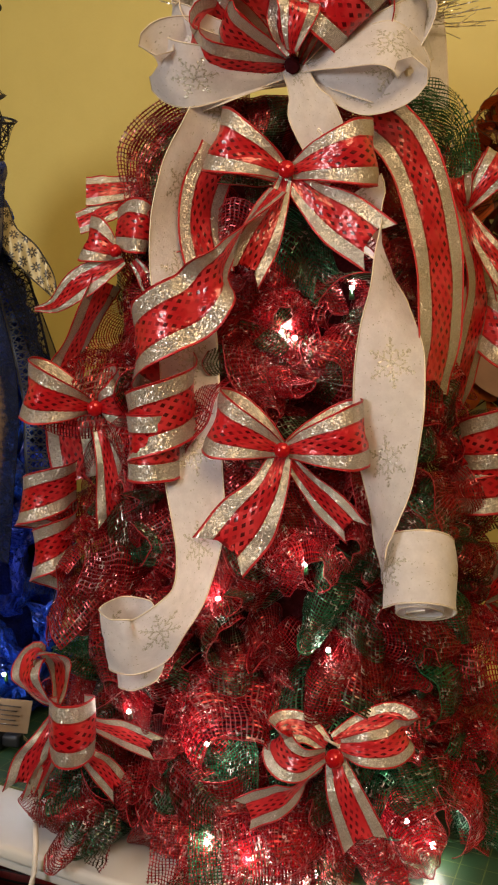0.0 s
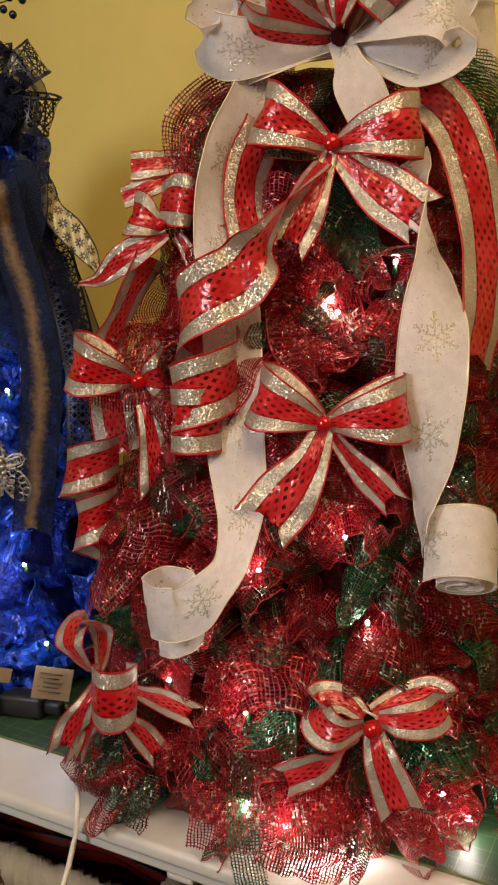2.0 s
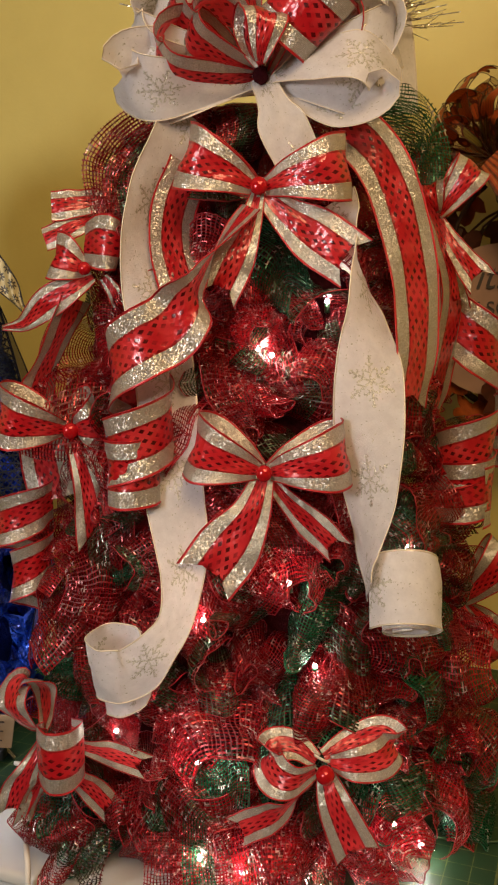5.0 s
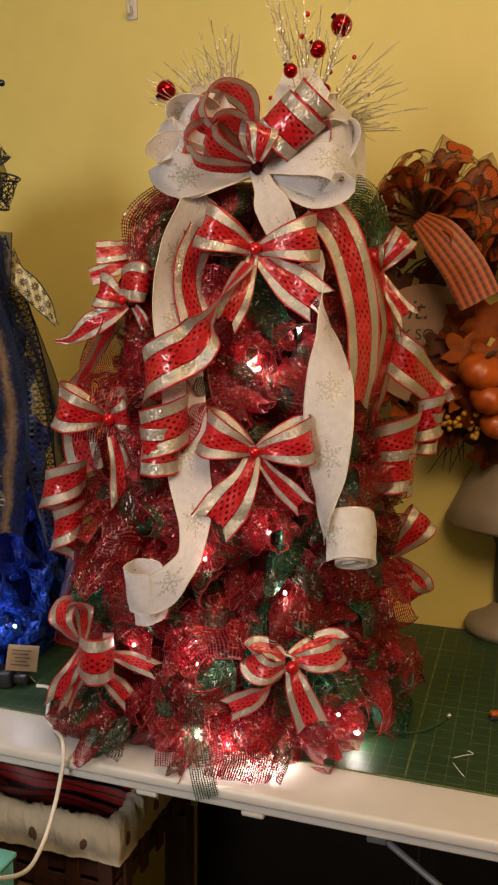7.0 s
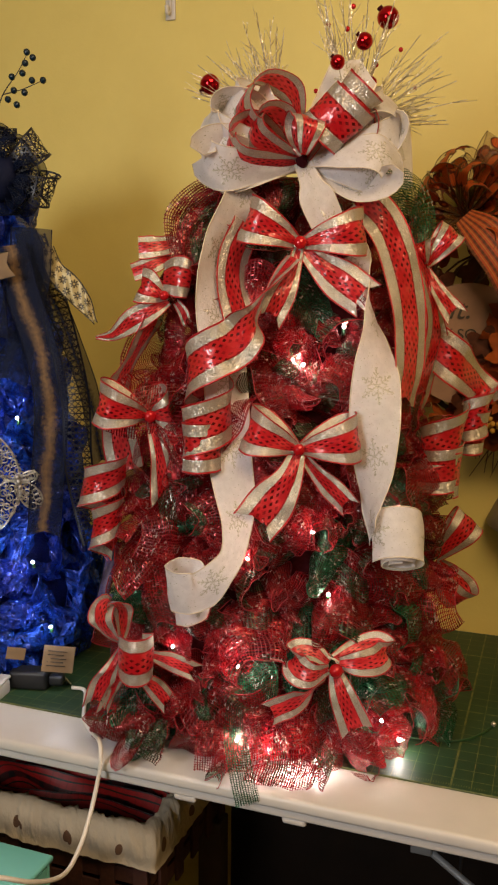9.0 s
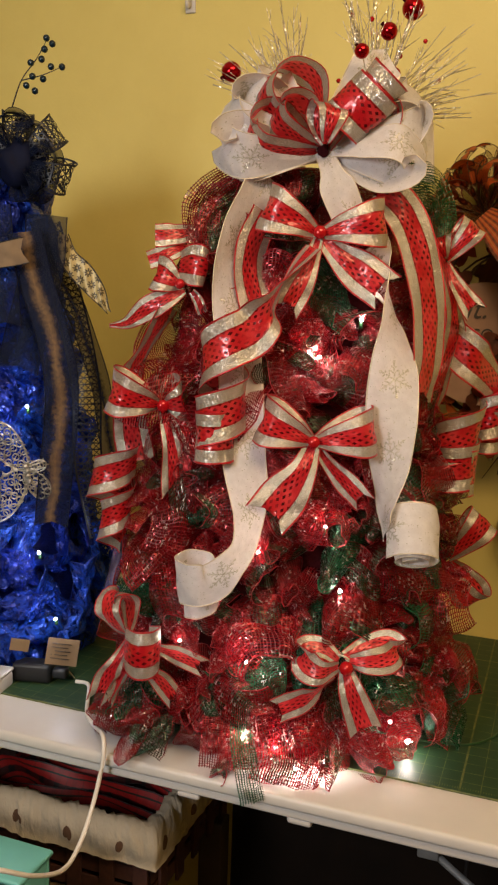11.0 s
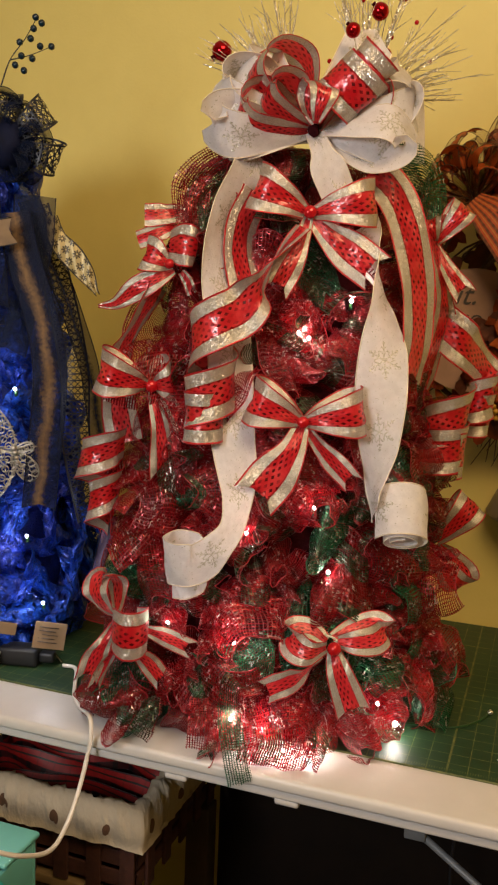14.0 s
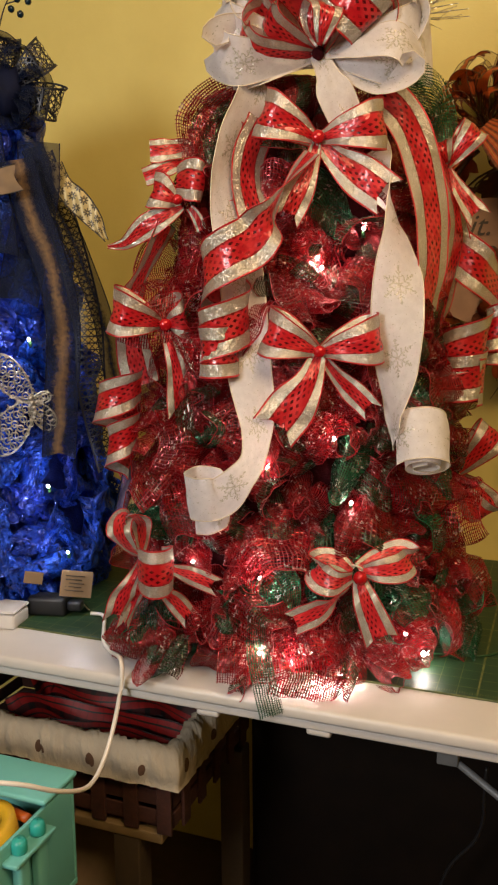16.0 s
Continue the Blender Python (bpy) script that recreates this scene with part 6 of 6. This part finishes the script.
for k in range(6):
    low = (0.075, 0.067, 0.060, 0.050, 0.010, -0.015)[k]
    pts = [(BX - 0.47 + 0.08 * k * 0.3, BY + 0.05 + 0.035 * k, BZ - 0.05), (BX - 0.36, BY + 0.06 + 0.04 * k, BZ - 0.035 - 0.008 * (k % 3)), (BX - 0.25, BY + 0.04 + 0.042 * k, BZ - 0.045), (BX - 0.14, BY + 0.07 + 0.036 * k, BZ - 0.035 - 0.006 * (k % 2)), (BX - 0.04, BY + 0.05 + 0.04 * k, BZ - 0.06)]
    pts = [(x, y, z - low) for x, y, z in pts]
    part("fold", strip(pts, [(0, .5, 1), (0, -.3, 1), (0, .4, 1), (0, -.2, 1), (0, .3, 1)], 0.075, 30, 5, None, 0.004, k), (M_RED_PLAID, M_BLACK), cloth)

stool = thing("wooden_stand", "dark wooden stand under the basket", "stand")
bm = bmesh.new()
box(bm, (BX - 0.50, BY - 0.002, BZ - 0.158), (BX - 0.02, BY + 0.33, BZ - 0.141), 0.003)
part("top_board", bm, M_WOOD, stool)
for x, y in ((BX - 0.47, BY + 0.02), (BX - 0.105, BY + 0.02), (BX - 0.47, BY + 0.30), (BX - 0.045, BY + 0.30)):
    bm = bmesh.new()
    box(bm, (x, y - 0.020, 0.0), (x + 0.044, y + 0.020, BZ - 0.158), 0.003)
    part("leg", bm, M_POST, stool)
bm = bmesh.new()
box(bm, (BX - 0.426, BY + 0.012, 0.080), (BX - 0.105, BY + 0.030, 0.130), 0.002)
part("rail", bm, M_POST, stool)
bm = bmesh.new()
box(bm, (BX - 0.426, BY + 0.030, 0.100), (BX - 0.105, BY + 0.300, 0.118), 0.002)
part("lower_shelf", bm, M_POST, stool)
bundle = thing("cloth_bundle", "tan cloth bundle on the lower shelf of the stand", "cloth")
bm = bmesh.new()
bmesh.ops.create_uvsphere(bm, u_segments=28, v_segments=16, radius=1.0)
for v in bm.verts:
    k = 1 + 0.16 * noise.noise(v.co * 1.6) + 0.06 * noise.noise(v.co * 5.0)
    v.co = Vector((BX - 0.255 + 0.125 * k * v.co.x, BY + 0.155 + 0.10 * k * v.co.y, max(0.118, 0.210 + 0.115 * k * v.co.z)))
part("folds", bm, M_CARD, bundle)

# added bin, stretched across to cover the wall and darken the space below the table
bin_ob = thing("shade_bin", "added near-black bin standing in for the shade under the table", "storage bin")
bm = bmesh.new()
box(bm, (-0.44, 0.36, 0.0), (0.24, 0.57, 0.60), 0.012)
part("bin_body", bm, M_BIN_SHADE, bin_ob)
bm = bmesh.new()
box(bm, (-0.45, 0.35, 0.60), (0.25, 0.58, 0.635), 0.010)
part("bin_lid", bm, M_BIN_SHADE, bin_ob)

# ---- mint craft caddy ----
TX, TY, TZ = -0.482, -0.172, 0.646
caddy = thing("craft_caddy", "mint green plastic craft caddy with lid", "caddy")
for lo, hi, pn in (((TX - 0.30, TY - 0.30, TZ - 0.16), (TX, TY, TZ - 0.150), "bottom"), ((TX - 0.30, TY - 0.006, TZ - 0.15), (TX, TY, TZ - 0.004), "back_wall"), ((TX - 0.006, TY - 0.30, TZ - 0.15), (TX, TY - 0.006, TZ - 0.012), "side_wall"),
                   ((TX - 0.30, TY - 0.30, TZ - 0.15), (TX - 0.294, TY - 0.006, TZ - 0.012), "side_wall"), ((TX - 0.294, TY - 0.30, TZ - 0.15), (TX - 0.006, TY - 0.294, TZ - 0.012), "front_wall")):
    bm = bmesh.new()
    box(bm, lo, hi, 0.002)
    part(pn, bm, M_MINT, caddy)
bm = bmesh.new()
box(bm, (TX - 0.305, TY - 0.070, TZ - 0.008), (TX + 0.004, TY + 0.004, TZ), 0.0035)
part("lid", bm, M_MINT, caddy)
bm = bmesh.new()
box(bm, (TX - 0.006, TY - 0.150, TZ - 0.034), (TX + 0.020, TY - 0.070, TZ - 0.028), 0.002)
part("bracket", bm, M_MINT, caddy)
for y in (-0.090, -0.126):
    peg = part("peg", lathe([(0.001, 0.016), (0.007, 0.015), (0.0095, 0.010), (0.0095, 0.0), (0.007, -0.003), (0.001, -0.003)], 16), M_MINT_DARK, caddy, "bright turquoise round knob")
    peg.location = (TX + 0.007, TY + y, TZ - 0.026)
    bm = bmesh.new()
    box(bm, (TX + 0.001, TY + y - 0.010, TZ - 0.17), (TX + 0.014, TY + y + 0.010, TZ - 0.034), 0.004)
    part("upright", bm, M_MINT, caddy)
tape = thing("tape_roll", "yellow tape roll in the caddy", "tape", pose(TX - 0.062, TY - 0.112, TZ - 0.024, 8, -6, 0))
bm = lathe([(0.045, -0.02), (0.045, 0.006), (0.030, 0.006), (0.030, -0.02), (0.045, -0.02)], 40)
part("ring", bm, M_YELLOW, tape)
odds = thing("orange_marker", "orange marker in the caddy", "marker")
part("barrel", tube(bmesh.new(), [Vector((TX - 0.05, TY - 0.068, TZ - 0.025)), Vector((TX - 0.022, TY - 0.078, TZ - 0.020)), Vector((TX - 0.012, TY - 0.082, TZ - 0.018))], 0.006, 10), M_PUMPKIN, odds)
filler = thing("fabric_scraps", "dark fabric scraps filling the caddy", "fabric")
bm = bmesh.new()
bmesh.ops.create_grid(bm, x_segments=24, y_segments=16, size=0.5)
for v in bm.verts:
    v.co = Vector((TX - 0.15 + v.co.x * 0.285, TY - 0.15 + v.co.y * 0.285, TZ - 0.06 + 0.02 * noise.noise(v.co * 9)))
part("heap", bm, M_BLACK, filler)
# the caddy stands on a low cabinet
cab = thing("low_cabinet", "dark wooden cabinet under the caddy", "cabinet")
bm = bmesh.new()
box(bm, (TX - 0.34, TY - 0.34, 0.0), (TX + 0.0, TY - 0.005, TZ - 0.161), 0.004)
part("carcass", bm, M_DARK_WOOD, cab)
bm = bmesh.new()
box(bm, (TX - 0.33, TY - 0.352, 0.04), (TX - 0.01, TY - 0.340, TZ - 0.18), 0.003)
part("door", bm, M_DARK_WOOD, cab)
